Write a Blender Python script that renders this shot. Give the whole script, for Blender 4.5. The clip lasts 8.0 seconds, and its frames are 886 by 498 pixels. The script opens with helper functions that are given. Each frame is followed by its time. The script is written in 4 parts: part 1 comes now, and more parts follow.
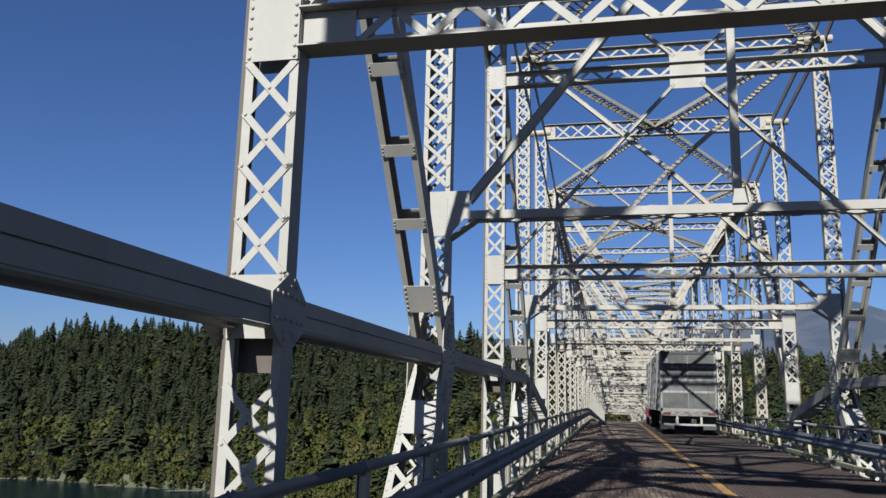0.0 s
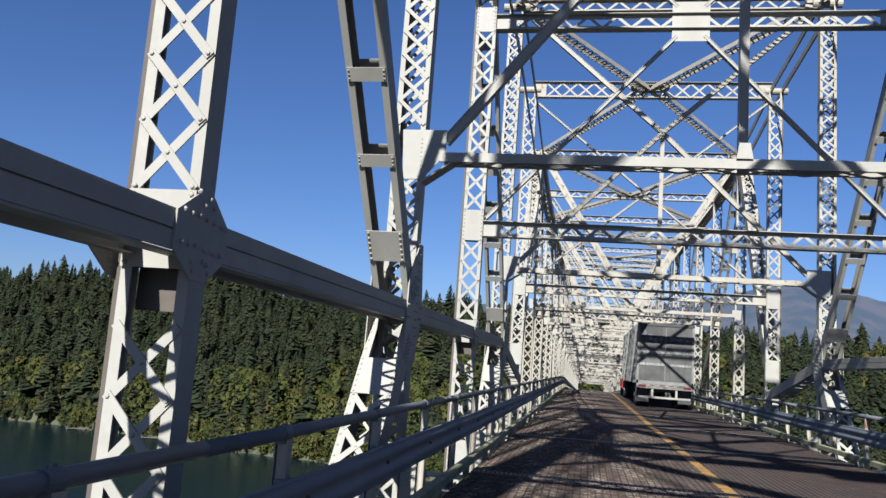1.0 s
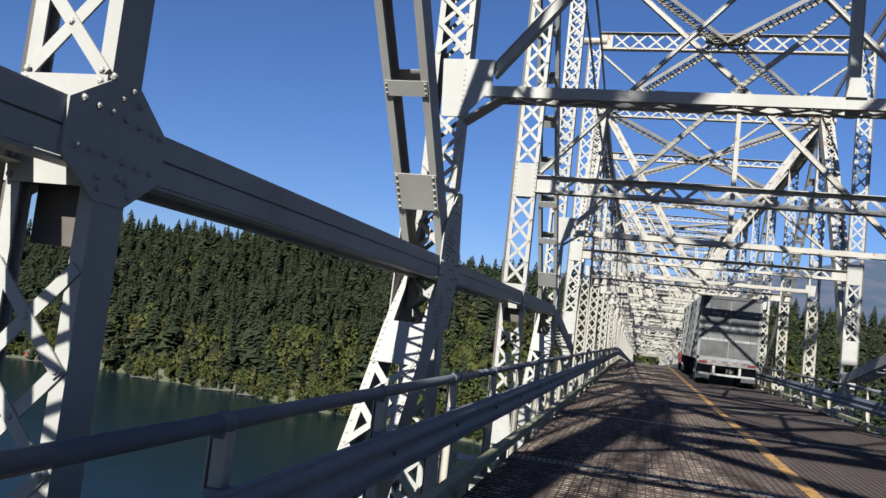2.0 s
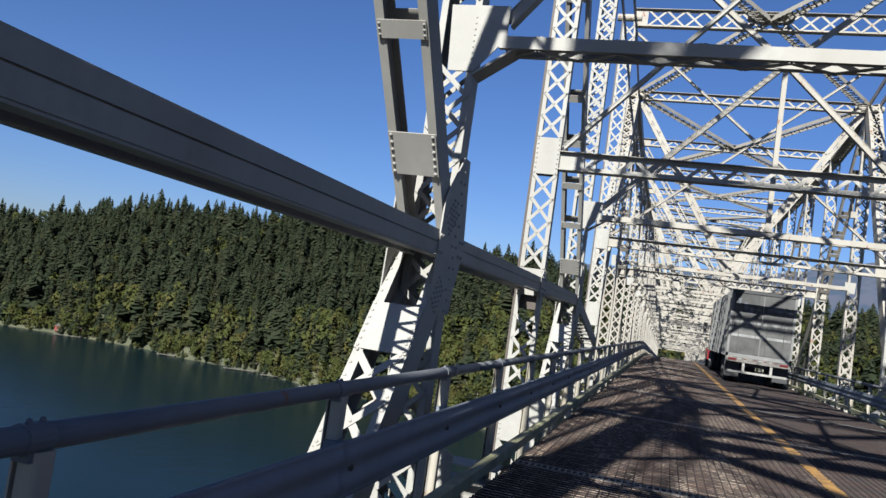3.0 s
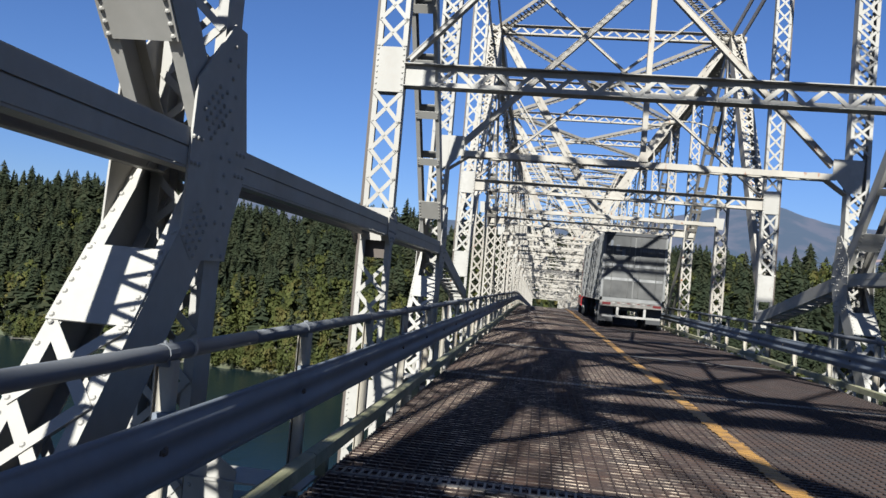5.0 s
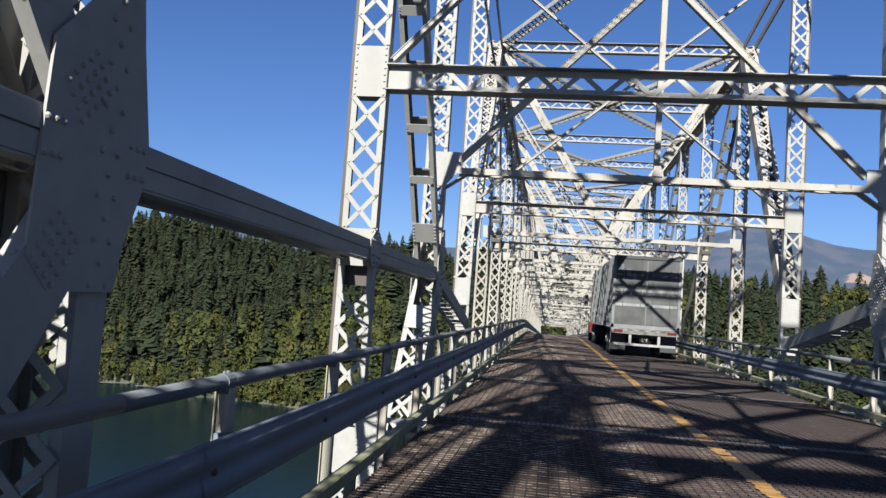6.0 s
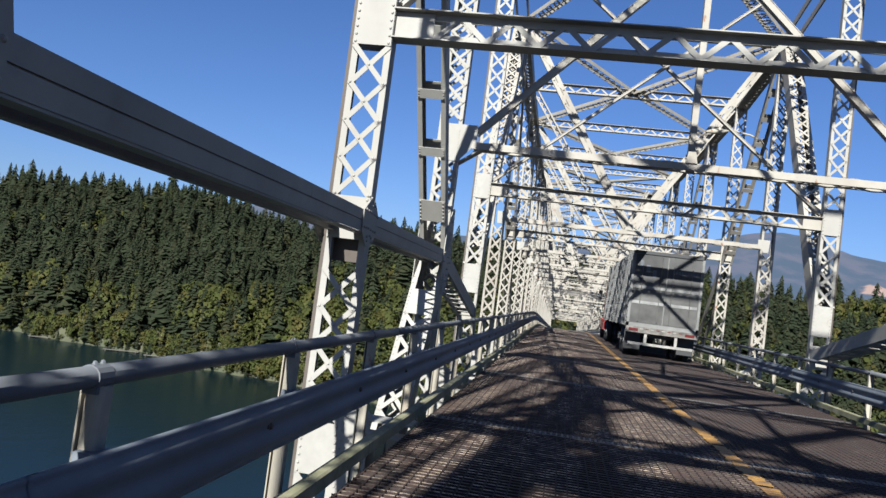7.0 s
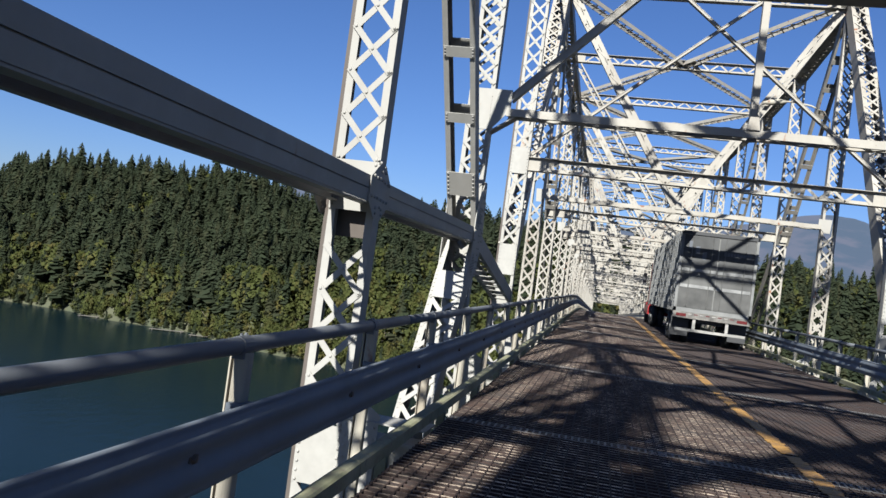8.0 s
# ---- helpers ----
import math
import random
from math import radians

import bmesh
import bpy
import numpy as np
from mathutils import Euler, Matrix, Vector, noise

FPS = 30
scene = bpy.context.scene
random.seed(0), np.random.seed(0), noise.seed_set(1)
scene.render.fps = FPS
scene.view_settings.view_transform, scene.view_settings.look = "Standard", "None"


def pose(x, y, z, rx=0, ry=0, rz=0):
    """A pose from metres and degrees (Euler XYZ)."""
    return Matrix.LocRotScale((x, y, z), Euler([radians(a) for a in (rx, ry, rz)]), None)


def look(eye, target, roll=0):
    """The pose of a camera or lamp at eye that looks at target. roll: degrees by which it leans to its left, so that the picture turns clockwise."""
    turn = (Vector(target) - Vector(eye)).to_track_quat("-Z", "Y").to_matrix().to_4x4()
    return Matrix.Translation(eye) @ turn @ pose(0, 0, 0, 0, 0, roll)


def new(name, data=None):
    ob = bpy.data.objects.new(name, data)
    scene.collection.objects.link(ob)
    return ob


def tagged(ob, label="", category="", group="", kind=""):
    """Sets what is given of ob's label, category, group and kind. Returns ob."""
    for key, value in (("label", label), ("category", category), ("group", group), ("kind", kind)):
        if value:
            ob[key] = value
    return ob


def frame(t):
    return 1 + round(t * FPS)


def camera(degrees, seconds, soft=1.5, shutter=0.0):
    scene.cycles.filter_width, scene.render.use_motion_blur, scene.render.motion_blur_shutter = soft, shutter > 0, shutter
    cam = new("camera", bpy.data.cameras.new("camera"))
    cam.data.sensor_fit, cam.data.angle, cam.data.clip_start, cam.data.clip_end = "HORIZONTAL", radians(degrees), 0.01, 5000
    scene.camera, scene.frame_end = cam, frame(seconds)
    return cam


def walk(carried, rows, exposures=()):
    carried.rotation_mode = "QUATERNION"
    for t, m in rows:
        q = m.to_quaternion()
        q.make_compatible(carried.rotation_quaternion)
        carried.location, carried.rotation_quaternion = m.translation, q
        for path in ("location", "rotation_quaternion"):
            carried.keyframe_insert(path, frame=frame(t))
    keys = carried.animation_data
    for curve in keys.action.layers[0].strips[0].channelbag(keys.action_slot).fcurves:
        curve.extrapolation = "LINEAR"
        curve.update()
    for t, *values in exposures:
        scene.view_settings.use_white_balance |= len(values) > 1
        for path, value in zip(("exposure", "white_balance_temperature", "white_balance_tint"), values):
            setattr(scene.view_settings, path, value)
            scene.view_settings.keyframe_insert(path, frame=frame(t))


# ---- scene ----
# ---------- camera ----------
cam = camera(59.1, 8.0)
METRES, EYE, TILT, LEAN, TURN = 11.194, 1.5, 0.0, 0.0, 12.2
ROWS = [
    (0.0, 0.0, 0.0, 0.0, -0.24, 10.78, -1.27),
    (0.5, 0.0113, 0.0543, -0.0016, -3.51, 9.33, -2.39),
    (1.0, 0.019, 0.1076, -0.002, -1.94, 8.14, -4.14),
    (2.5, 0.053, 0.2974, -0.001, 2.18, 5.34, -6.42),
    (3.0, 0.0619, 0.3574, 0.0011, 3.85, 4.07, -8.22),
    (3.5, 0.0703, 0.4243, 0.0008, -0.18, 5.8, -6.05),
    (4.0, 0.0857, 0.4828, 0.0007, -3.08, 1.74, -3.01),
    (4.5, 0.0974, 0.5476, 0.0013, -3.4, 2.23, -4.36),
    (6.0, 0.1463, 0.7323, -0.0036, -4.51, 4.2, -4.02),
    (6.5, 0.1546, 0.787, -0.0054, -0.44, 2.85, -3.87),
    (7.0, 0.1678, 0.8559, -0.0052, -3.67, 3.2, -7.33),
    (7.5, 0.1806, 0.9127, -0.0053, 1.01, 1.28, -7.46),
    (8.0, 0.1926, 0.9772, -0.0038, -0.64, 1.51, -7.59),
]
walk(cam, [(t, pose(0, 0, EYE, TILT, LEAN, TURN) @ pose(METRES * x, METRES * y, METRES * z, 90 + pitch, roll, yaw)) for t, x, y, z, yaw, pitch, roll in ROWS[:3]] + [
    (2.3, look((-0.135, 3.172, 1.523), (-0.655, 5.096, 1.694), 6.5))] + [
    (t, pose(0, 0, EYE, TILT, LEAN, TURN) @ pose(METRES * x, METRES * y, METRES * z, 90 + pitch, roll, yaw)) for t, x, y, z, yaw, pitch, roll in ROWS[3:8]] + [
    (4.7, look((-0.186, 6.462, 1.470), (-0.450, 8.442, 1.557), 4.6)),
    (5.8, look((-0.136, 7.984, 1.390), (-0.384, 9.968, 1.418), 5.1))] + [
    (t, pose(0, 0, EYE, TILT, LEAN, TURN) @ pose(METRES * x, METRES * y, METRES * z, 90 + pitch, roll, yaw)) for t, x, y, z, yaw, pitch, roll in ROWS[8:]],
     exposures=[(0.0, 1.40), (0.5, 1.53), (1.2, 1.68), (2.5, 1.72), (3.5, 1.67), (4.1, 1.69), (4.6, 1.74), (8.0, 1.76)])

# ---------- light ----------
SUN_WAY = Vector((0.180, 1.42, -1.0)).normalized()      # the way the sunlight travels
world = bpy.data.worlds.new("sky")
scene.world = world
world.use_nodes = True
wn = world.node_tree
sky = wn.nodes.new("ShaderNodeTexSky")
sky.sky_type, sky.sun_disc = "NISHITA", False
sky.sun_elevation = math.asin(-SUN_WAY.z)
sky.sun_rotation = math.atan2(-SUN_WAY.x, -SUN_WAY.y)
sky.altitude, sky.air_density, sky.dust_density, sky.ozone_density = 50, 1.0, 0.4, 4.0
wn.nodes["Background"].inputs["Strength"].default_value = 0.0235
tone = wn.nodes.new("ShaderNodeMix")
tone.data_type, tone.blend_type = "RGBA", "MULTIPLY"
tone.inputs[0].default_value = 1.0
tone.inputs[7].default_value = (1.0, 0.97, 1.10, 1.0)     # a clear, dry blue
wn.links.new(sky.outputs["Color"], tone.inputs[6])
wn.links.new(tone.outputs[2], wn.nodes["Background"].inputs["Color"])
sun = new("sun", bpy.data.lights.new("sun", "SUN"))
sun.data.energy, sun.data.angle, sun.data.color = 4.5, radians(0.53), (1.0, 0.865, 0.64)
sun.matrix_world = look((-10, -30, 60), Vector((-10, -30, 60)) + SUN_WAY)
scene.view_settings.use_white_balance = True
scene.view_settings.white_balance_temperature, scene.view_settings.white_balance_tint = 5150, 10


# ---------- materials ----------
class Nodes:
    """A small writer of node materials."""

    def __init__(self, name, rough=0.5, metal=0.0):
        self.mat = bpy.data.materials.new(name)
        self.mat.use_nodes = True
        self.t = self.mat.node_tree
        self.b = self.t.nodes["Principled BSDF"]
        self.b.inputs["Roughness"].default_value = rough
        self.b.inputs["Metallic"].default_value = metal
        self.pos = self.t.nodes.new("ShaderNodeNewGeometry")

    def noise(self, scale, detail=4.0, stretch=None, rough=0.55):
        n = self.t.nodes.new("ShaderNodeTexNoise")
        n.inputs["Scale"].default_value, n.inputs["Detail"].default_value, n.inputs["Roughness"].default_value = scale, detail, rough
        src = self.pos.outputs["Position"]
        if stretch:
            m = self.t.nodes.new("ShaderNodeMapping")
            m.inputs["Scale"].default_value = stretch
            self.t.links.new(src, m.inputs["Vector"])
            src = m.outputs["Vector"]
        self.t.links.new(src, n.inputs["Vector"])
        return n.outputs["Fac"]

    def ramp(self, fac, lo, hi):
        n = self.t.nodes.new("ShaderNodeMapRange")
        n.inputs["From Min"].default_value, n.inputs["From Max"].default_value = lo, hi
        self.t.links.new(fac, n.inputs["Value"])
        return n.outputs["Result"]

    def mix(self, fac, a, b):
        n = self.t.nodes.new("ShaderNodeMix")
        n.data_type = "RGBA"
        for socket, v in ((n.inputs[0], fac), (n.inputs[6], a), (n.inputs[7], b)):
            if isinstance(v, tuple):
                socket.default_value = (*v, 1.0)
            elif isinstance(v, float):
                socket.default_value = v
            else:
                self.t.links.new(v, socket)
        return n.outputs[2]

    def island(self):
        return self.pos.outputs["Random Per Island"]

    def color(self, c):
        if isinstance(c, tuple):
            self.b.inputs["Base Color"].default_value = (*c, 1.0)
        else:
            self.t.links.new(c, self.b.inputs["Base Color"])
        return self

    def rough(self, fac):
        self.t.links.new(fac, self.b.inputs["Roughness"])
        return self

    def bump(self, fac, strength=0.3, distance=0.005):
        n = self.t.nodes.new("ShaderNodeBump")
        n.inputs["Strength"].default_value, n.inputs["Distance"].default_value = strength, distance
        self.t.links.new(fac, n.inputs["Height"])
        self.t.links.new(n.outputs["Normal"], self.b.inputs["Normal"])
        return self


def painted_steel(name, base, dirt, rust=0.72, rough=0.5):
    m = Nodes(name, rough)
    m.b.inputs["Specular IOR Level"].default_value = 0.12
    stain = m.ramp(m.noise(1.3, 5.0, (1, 1, 0.35)), 0.42, 0.75)
    c = m.mix(stain, base, dirt)
    c = m.mix(m.ramp(m.noise(9.0, 3.0), 0.35, 0.75), c, tuple(v * 0.88 for v in base))
    c = m.mix(m.ramp(m.noise(5.0, 6.0, (1, 1, 0.5)), rust, rust + 0.06), c, (0.16, 0.07, 0.035))
    m.color(c).bump(m.noise(40.0, 3.0), 0.15, 0.003)
    return m.mat


STEEL = painted_steel("white_painted_steel", (0.272, 0.260, 0.236), (0.206, 0.191, 0.167))
# Heavier rust and dirt; its dark flecks also imitate shade among far members.
STEEL_FAR = painted_steel("white_painted_steel_weathered", (0.278, 0.258, 0.224), (0.170, 0.146, 0.118), 0.645)
GALV = painted_steel("galvanised_guardrail_steel", (0.150, 0.165, 0.190), (0.105, 0.115, 0.130), 0.74, 0.6)
GALV.node_tree.nodes["Principled BSDF"].inputs["Metallic"].default_value = 0.15
PIPE = painted_steel("grey_painted_pipe", (0.115, 0.120, 0.130), (0.080, 0.081, 0.084), 0.70, 0.5)

POST_PAINT = painted_steel("dirty_beige_post_paint", (0.30, 0.275, 0.225), (0.18, 0.15, 0.11), 0.64, 0.55)

m = Nodes("mossy_weathered_kerb", 0.8)
c = m.mix(m.ramp(m.noise(3.0, 6.0), 0.35, 0.7), (0.22, 0.21, 0.13), (0.12, 0.12, 0.06))
c = m.mix(m.ramp(m.noise(14.0, 4.0), 0.55, 0.75), c, (0.12, 0.09, 0.06))
m.color(c).bump(m.noise(30.0), 0.4, 0.006)
KERB = m.mat
DARK_BROWN = painted_steel("dark_brown_steel", (0.085, 0.072, 0.062), (0.05, 0.040, 0.033), 0.68)

m = Nodes("rusty_steel_grating", 0.75, 0.0)
m.b.inputs["Specular IOR Level"].default_value = 0.3
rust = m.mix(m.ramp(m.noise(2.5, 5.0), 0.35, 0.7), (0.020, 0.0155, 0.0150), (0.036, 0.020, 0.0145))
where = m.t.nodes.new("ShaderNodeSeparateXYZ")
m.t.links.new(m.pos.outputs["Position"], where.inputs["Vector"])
lane = m.ramp(where.outputs["X"], 0.6, 2.4)                 # the far lane is darker and greyer
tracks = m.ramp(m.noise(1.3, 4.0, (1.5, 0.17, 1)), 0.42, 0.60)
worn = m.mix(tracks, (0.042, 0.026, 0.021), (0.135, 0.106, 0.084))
# Bright specks paint glints into the colour of the worn bar tops.
glint = m.mix(tracks, (0.15, 0.115, 0.085), (0.62, 0.50, 0.37))
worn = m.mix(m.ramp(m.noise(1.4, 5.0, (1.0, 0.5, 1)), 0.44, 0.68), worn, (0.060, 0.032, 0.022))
worn = m.mix(m.ramp(m.noise(9.0, 5.0, (0.55, 1, 1)), 0.45, 0.56), worn, glint)
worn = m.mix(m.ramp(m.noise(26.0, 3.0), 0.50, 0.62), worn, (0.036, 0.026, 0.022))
far_lane = m.mix(m.ramp(m.noise(1.1, 5.0, (1.2, 0.2, 1)), 0.38, 0.66), (0.034, 0.027, 0.026), (0.050, 0.044, 0.043))
far_lane = m.mix(m.ramp(m.noise(11.0, 5.0, (0.4, 1, 1)), 0.58, 0.68), far_lane, (0.15, 0.138, 0.125))
worn = m.mix(lane, worn, far_lane)
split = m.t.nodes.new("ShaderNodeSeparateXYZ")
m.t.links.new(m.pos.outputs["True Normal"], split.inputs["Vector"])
# Sides dark, tops bright by normal: rust and wear, plus painted gap shade.
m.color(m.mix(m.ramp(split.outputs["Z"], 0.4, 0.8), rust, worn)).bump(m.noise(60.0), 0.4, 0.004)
GRATING = m.mat

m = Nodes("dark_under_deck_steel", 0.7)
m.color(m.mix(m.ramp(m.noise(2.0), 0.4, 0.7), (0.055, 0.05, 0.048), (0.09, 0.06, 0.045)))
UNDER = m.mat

m = Nodes("worn_yellow_road_paint", 0.6)
c = m.mix(m.ramp(m.noise(6.0, 5.0), 0.45, 0.72), (0.25, 0.135, 0.025), (0.09, 0.055, 0.03))
m.color(c).bump(m.noise(50.0), 0.4, 0.004)
YELLOW = m.mat

m = Nodes("river_water", 0.20)
m.color(m.mix(m.ramp(m.noise(0.01, 3.0), 0.35, 0.7), (0.004, 0.009, 0.011), (0.005, 0.011, 0.013)))
m.b.inputs["Specular IOR Level"].default_value = 0.12
m.bump(m.noise(0.35, 6.0, (1, 0.5, 1)), 0.22, 0.5)
m.b.inputs["IOR"].default_value = 1.33
WATER = m.mat


def leaf_material(name, a, b, c3, rough=0.75):
    m = Nodes(name, rough)
    tint = m.mix(m.ramp(m.noise(0.055, 3.0), 0.36, 0.66), a, b)
    tint = m.mix(m.ramp(m.noise(0.16, 2.0, (1, 1, 0.4)), 0.50, 0.64), tint, c3)
    tint = m.mix(m.ramp(m.noise(0.21, 2.0, (1, 1, 0.4)), 0.54, 0.66), tint, tuple(v * 0.75 for v in a))
    dark = m.mix(m.island(), tint, tuple(v * 0.55 for v in a))
    mixed = m.mix(0.15, tint, dark)
    m.color(mixed)
    glow = m.t.nodes.new("ShaderNodeBsdfTranslucent")
    m.t.links.new(mixed, glow.inputs["Color"])
    both = m.t.nodes.new("ShaderNodeMixShader")
    both.inputs["Fac"].default_value = 0.55
    m.t.links.new(m.b.outputs["BSDF"], both.inputs[1])
    m.t.links.new(glow.outputs["BSDF"], both.inputs[2])
    m.t.links.new(both.outputs["Shader"], m.t.nodes["Material Output"].inputs["Surface"])
    m.b.inputs["Specular IOR Level"].default_value = 0.15
    return m.mat


CONIFER = leaf_material("conifer_needles", (0.040, 0.051, 0.028), (0.047, 0.057, 0.030), (0.056, 0.059, 0.030))
BROADLEAF = leaf_material("broadleaf_foliage", (0.078, 0.090, 0.026), (0.096, 0.106, 0.030), (0.118, 0.104, 0.032))
m = Nodes("tree_bark", 0.9)
m.color(m.mix(m.ramp(m.noise(3.0), 0.3, 0.7), (0.10, 0.075, 0.055), (0.19, 0.16, 0.13)))
BARK = m.mat
m = Nodes("forest_floor", 0.95)
m.color(m.mix(m.ramp(m.noise(0.08, 6.0), 0.35, 0.7), (0.045, 0.050, 0.026), (0.060, 0.058, 0.030))).bump(m.noise(0.8), 0.6, 0.5)
SOIL = m.mat
m = Nodes("shore_rock_and_sand", 0.9)
m.color(m.mix(m.ramp(m.noise(0.4, 6.0), 0.35, 0.7), (0.036, 0.034, 0.022), (0.020, 0.022, 0.012))).bump(m.noise(1.5), 0.7, 0.4)
SHORE = m.mat
m = Nodes("distant_mountain", 1.0)
c = m.mix(m.ramp(m.noise(0.006, 7.0, (1, 1, 1.6)), 0.46, 0.60), (0.008, 0.013, 0.015), (0.028, 0.025, 0.026))
gap = m.t.nodes.new("ShaderNodeVectorMath")
gap.operation = "DISTANCE"
gap.inputs[1].default_value = (1195, 3185, 218)
m.t.links.new(m.pos.outputs["Position"], gap.inputs[0])
ragged = m.t.nodes.new("ShaderNodeMath")
ragged.operation = "MULTIPLY_ADD"
ragged.inputs[1].default_value = -130.0
m.t.links.new(m.noise(0.018, 5.0), ragged.inputs[0])
m.t.links.new(gap.outputs["Value"], ragged.inputs[2])
c = m.mix(m.ramp(ragged.outputs["Value"], 22.0, -6.0), c, (0.17, 0.105, 0.062))    # a bare tan rock cliff
m.color(c)
m.b.inputs["Emission Color"].default_value = (0.085, 0.115, 0.18, 1)                # blue haze painted on as a glow of the surface
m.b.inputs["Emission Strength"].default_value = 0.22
MOUNTAIN = m.mat


def plain(name, col, rough=0.5, metal=0.0, var=0.15, scale=6.0):
    m = Nodes(name, rough, metal)
    m.color(m.mix(m.ramp(m.noise(scale, 5.0), 0.35, 0.7), col, tuple(v * (1 - var) for v in col)))
    m.bump(m.noise(scale * 6), 0.1, 0.003)
    return m.mat


ALU = plain("brushed_aluminium_panel", (0.150, 0.148, 0.142), 0.5, 0.1, 0.4, 1.6)
DOOR_GREY = plain("grey_trailer_door", (0.078, 0.076, 0.071), 0.6, 0.0, 0.6, 1.3)
BAND = plain("bright_door_band", (0.19, 0.187, 0.18), 0.45, 0.0, 0.5, 2.5)
DOOR_DARK = plain("sooty_trailer_door", (0.058, 0.056, 0.052), 0.6, 0.0, 0.65, 1.9)
DOOR_TOP = plain("dark_upper_door", (0.052, 0.051, 0.050), 0.65, 0.0, 0.75, 0.9)
GRIMY = plain("grimy_trailer_sill", (0.13, 0.118, 0.105), 0.65, 0.0, 0.75, 4.0)
BLACK = plain("black_rubber_and_tarp", (0.02, 0.02, 0.022), 0.6)
TYRE = plain("tyre_rubber", (0.018, 0.018, 0.018), 0.85)
RED = plain("red_cab_paint", (0.30, 0.015, 0.015), 0.3)
TAIL = plain("red_tail_lamp_lens", (0.075, 0.012, 0.012), 0.25)
WHITE = plain("white_bumper_paint", (0.24, 0.228, 0.21), 0.55, 0.0, 0.6, 3.0)
INK = plain("dark_lettering_ink", (0.06, 0.065, 0.08), 0.5)
WOOD = plain("weathered_dock_wood", (0.125, 0.112, 0.094), 0.85, 0.0, 0.4)
CABIN = plain("cabin_paint", (0.70, 0.69, 0.66), 0.7)
CABIN_RED = plain("red_cabin_paint", (0.22, 0.05, 0.04), 0.7)


# ---------- mesh tools ----------
class Build:
    """Collects boxes, prisms and tubes into one mesh."""

    def __init__(self):
        self.v, self.f = [], []

    def box(self, lo, hi, m=None):
        n = len(self.v)
        for z in (lo[2], hi[2]):
            for x, y in ((lo[0], lo[1]), (hi[0], lo[1]), (hi[0], hi[1]), (lo[0], hi[1])):
                p = Vector((x, y, z))
                self.v.append(tuple(m @ p if m else p))
        self.f += [tuple(n + i for i in q) for q in ((3, 2, 1, 0), (4, 5, 6, 7), (0, 1, 5, 4), (1, 2, 6, 5), (2, 3, 7, 6), (3, 0, 4, 7))]
        return self

    def prism(self, poly, m, depth):
        """A polygon in m's xy plane (counter-clockwise), extruded along m's z by depth."""
        n, k = len(self.v), len(poly)
        for z in (0, depth):
            self.v += [tuple(m @ Vector((x, y, z))) for x, y in poly]
        self.f.append(tuple(n + i for i in reversed(range(k))))
        self.f.append(tuple(n + k + i for i in range(k)))
        self.f += [(n + i, n + (i + 1) % k, n + k + (i + 1) % k, n + k + i) for i in range(k)]
        return self

    def tube(self, pts, radii, sides=8, caps=True):
        n, k = len(self.v), sides
        for i, p in enumerate(pts):
            p = Vector(p)
            d = (Vector(pts[min(i + 1, len(pts) - 1)]) - Vector(pts[max(i - 1, 0)])).normalized()
            q = d.to_track_quat("Z", "Y")
            r = radii[i] if isinstance(radii, (list, tuple)) else radii
            for j in range(k):
                a = 2 * math.pi * j / k
                self.v.append(tuple(p + q @ Vector((r * math.cos(a), r * math.sin(a), 0))))
        for i in range(len(pts) - 1):
            for j in range(k):
                a, b = n + i * k + j, n + i * k + (j + 1) % k
                self.f.append((a, b, b + k, a + k))
        if caps:
            self.f.append(tuple(n + j for j in reversed(range(k))))
            self.f.append(tuple(n + (len(pts) - 1) * k + j for j in range(k)))
        return self

    def dome(self, p, nrm, r=0.02, h=0.013):
        n = len(self.v)
        q = Vector(nrm).to_track_quat("Z", "Y")
        for rr, zz in ((r, 0.0), (r * 0.7, h * 0.75)):
            for j in range(6):
                a = math.pi * j / 3
                self.v.append(tuple(Vector(p) + q @ Vector((rr * math.cos(a), rr * math.sin(a), zz))))
        self.v.append(tuple(Vector(p) + q @ Vector((0, 0, h))))
        for j in range(6):
            k = (j + 1) % 6
            self.f.append((n + j, n + k, n + 6 + k, n + 6 + j))
            self.f.append((n + 6 + j, n + 6 + k, n + 12))
        return self

    def mesh(self, name, mat, smooth=False):
        me = bpy.data.meshes.new(name)
        me.from_pydata(self.v, [], self.f)
        me.materials.append(mat)
        if smooth:
            me.polygons.foreach_set("use_smooth", [True] * len(me.polygons))
        me.update()
        return me


def part(name, data, parent, label="", m=None):
    ob = new(name, data)
    ob.parent = parent
    if m is not None:
        ob.matrix_basis = m
    return tagged(ob, label)


def thing(name, label, category, group="", kind="", m=None):
    ob = new(name)
    ob.empty_display_size = 0.2
    if m is not None:
        ob.matrix_basis = m
    return tagged(ob, label, category, group, kind)


def frame_along(p, q, u):
    """The pose at p whose z runs to q and whose x leans to u."""
    z = (Vector(q) - Vector(p)).normalized()
    x = Vector(u)
    x = (x - z * x.dot(z)).normalized()
    y = z.cross(x)
    return Matrix(((x.x, y.x, z.x, p[0]), (x.y, y.y, z.y, p[1]), (x.z, y.z, z.z, p[2]), (0, 0, 0, 1)))


MESHES = {}


def shared(key, make):
    if key not in MESHES:
        MESHES[key] = make()
    return MESHES[key]


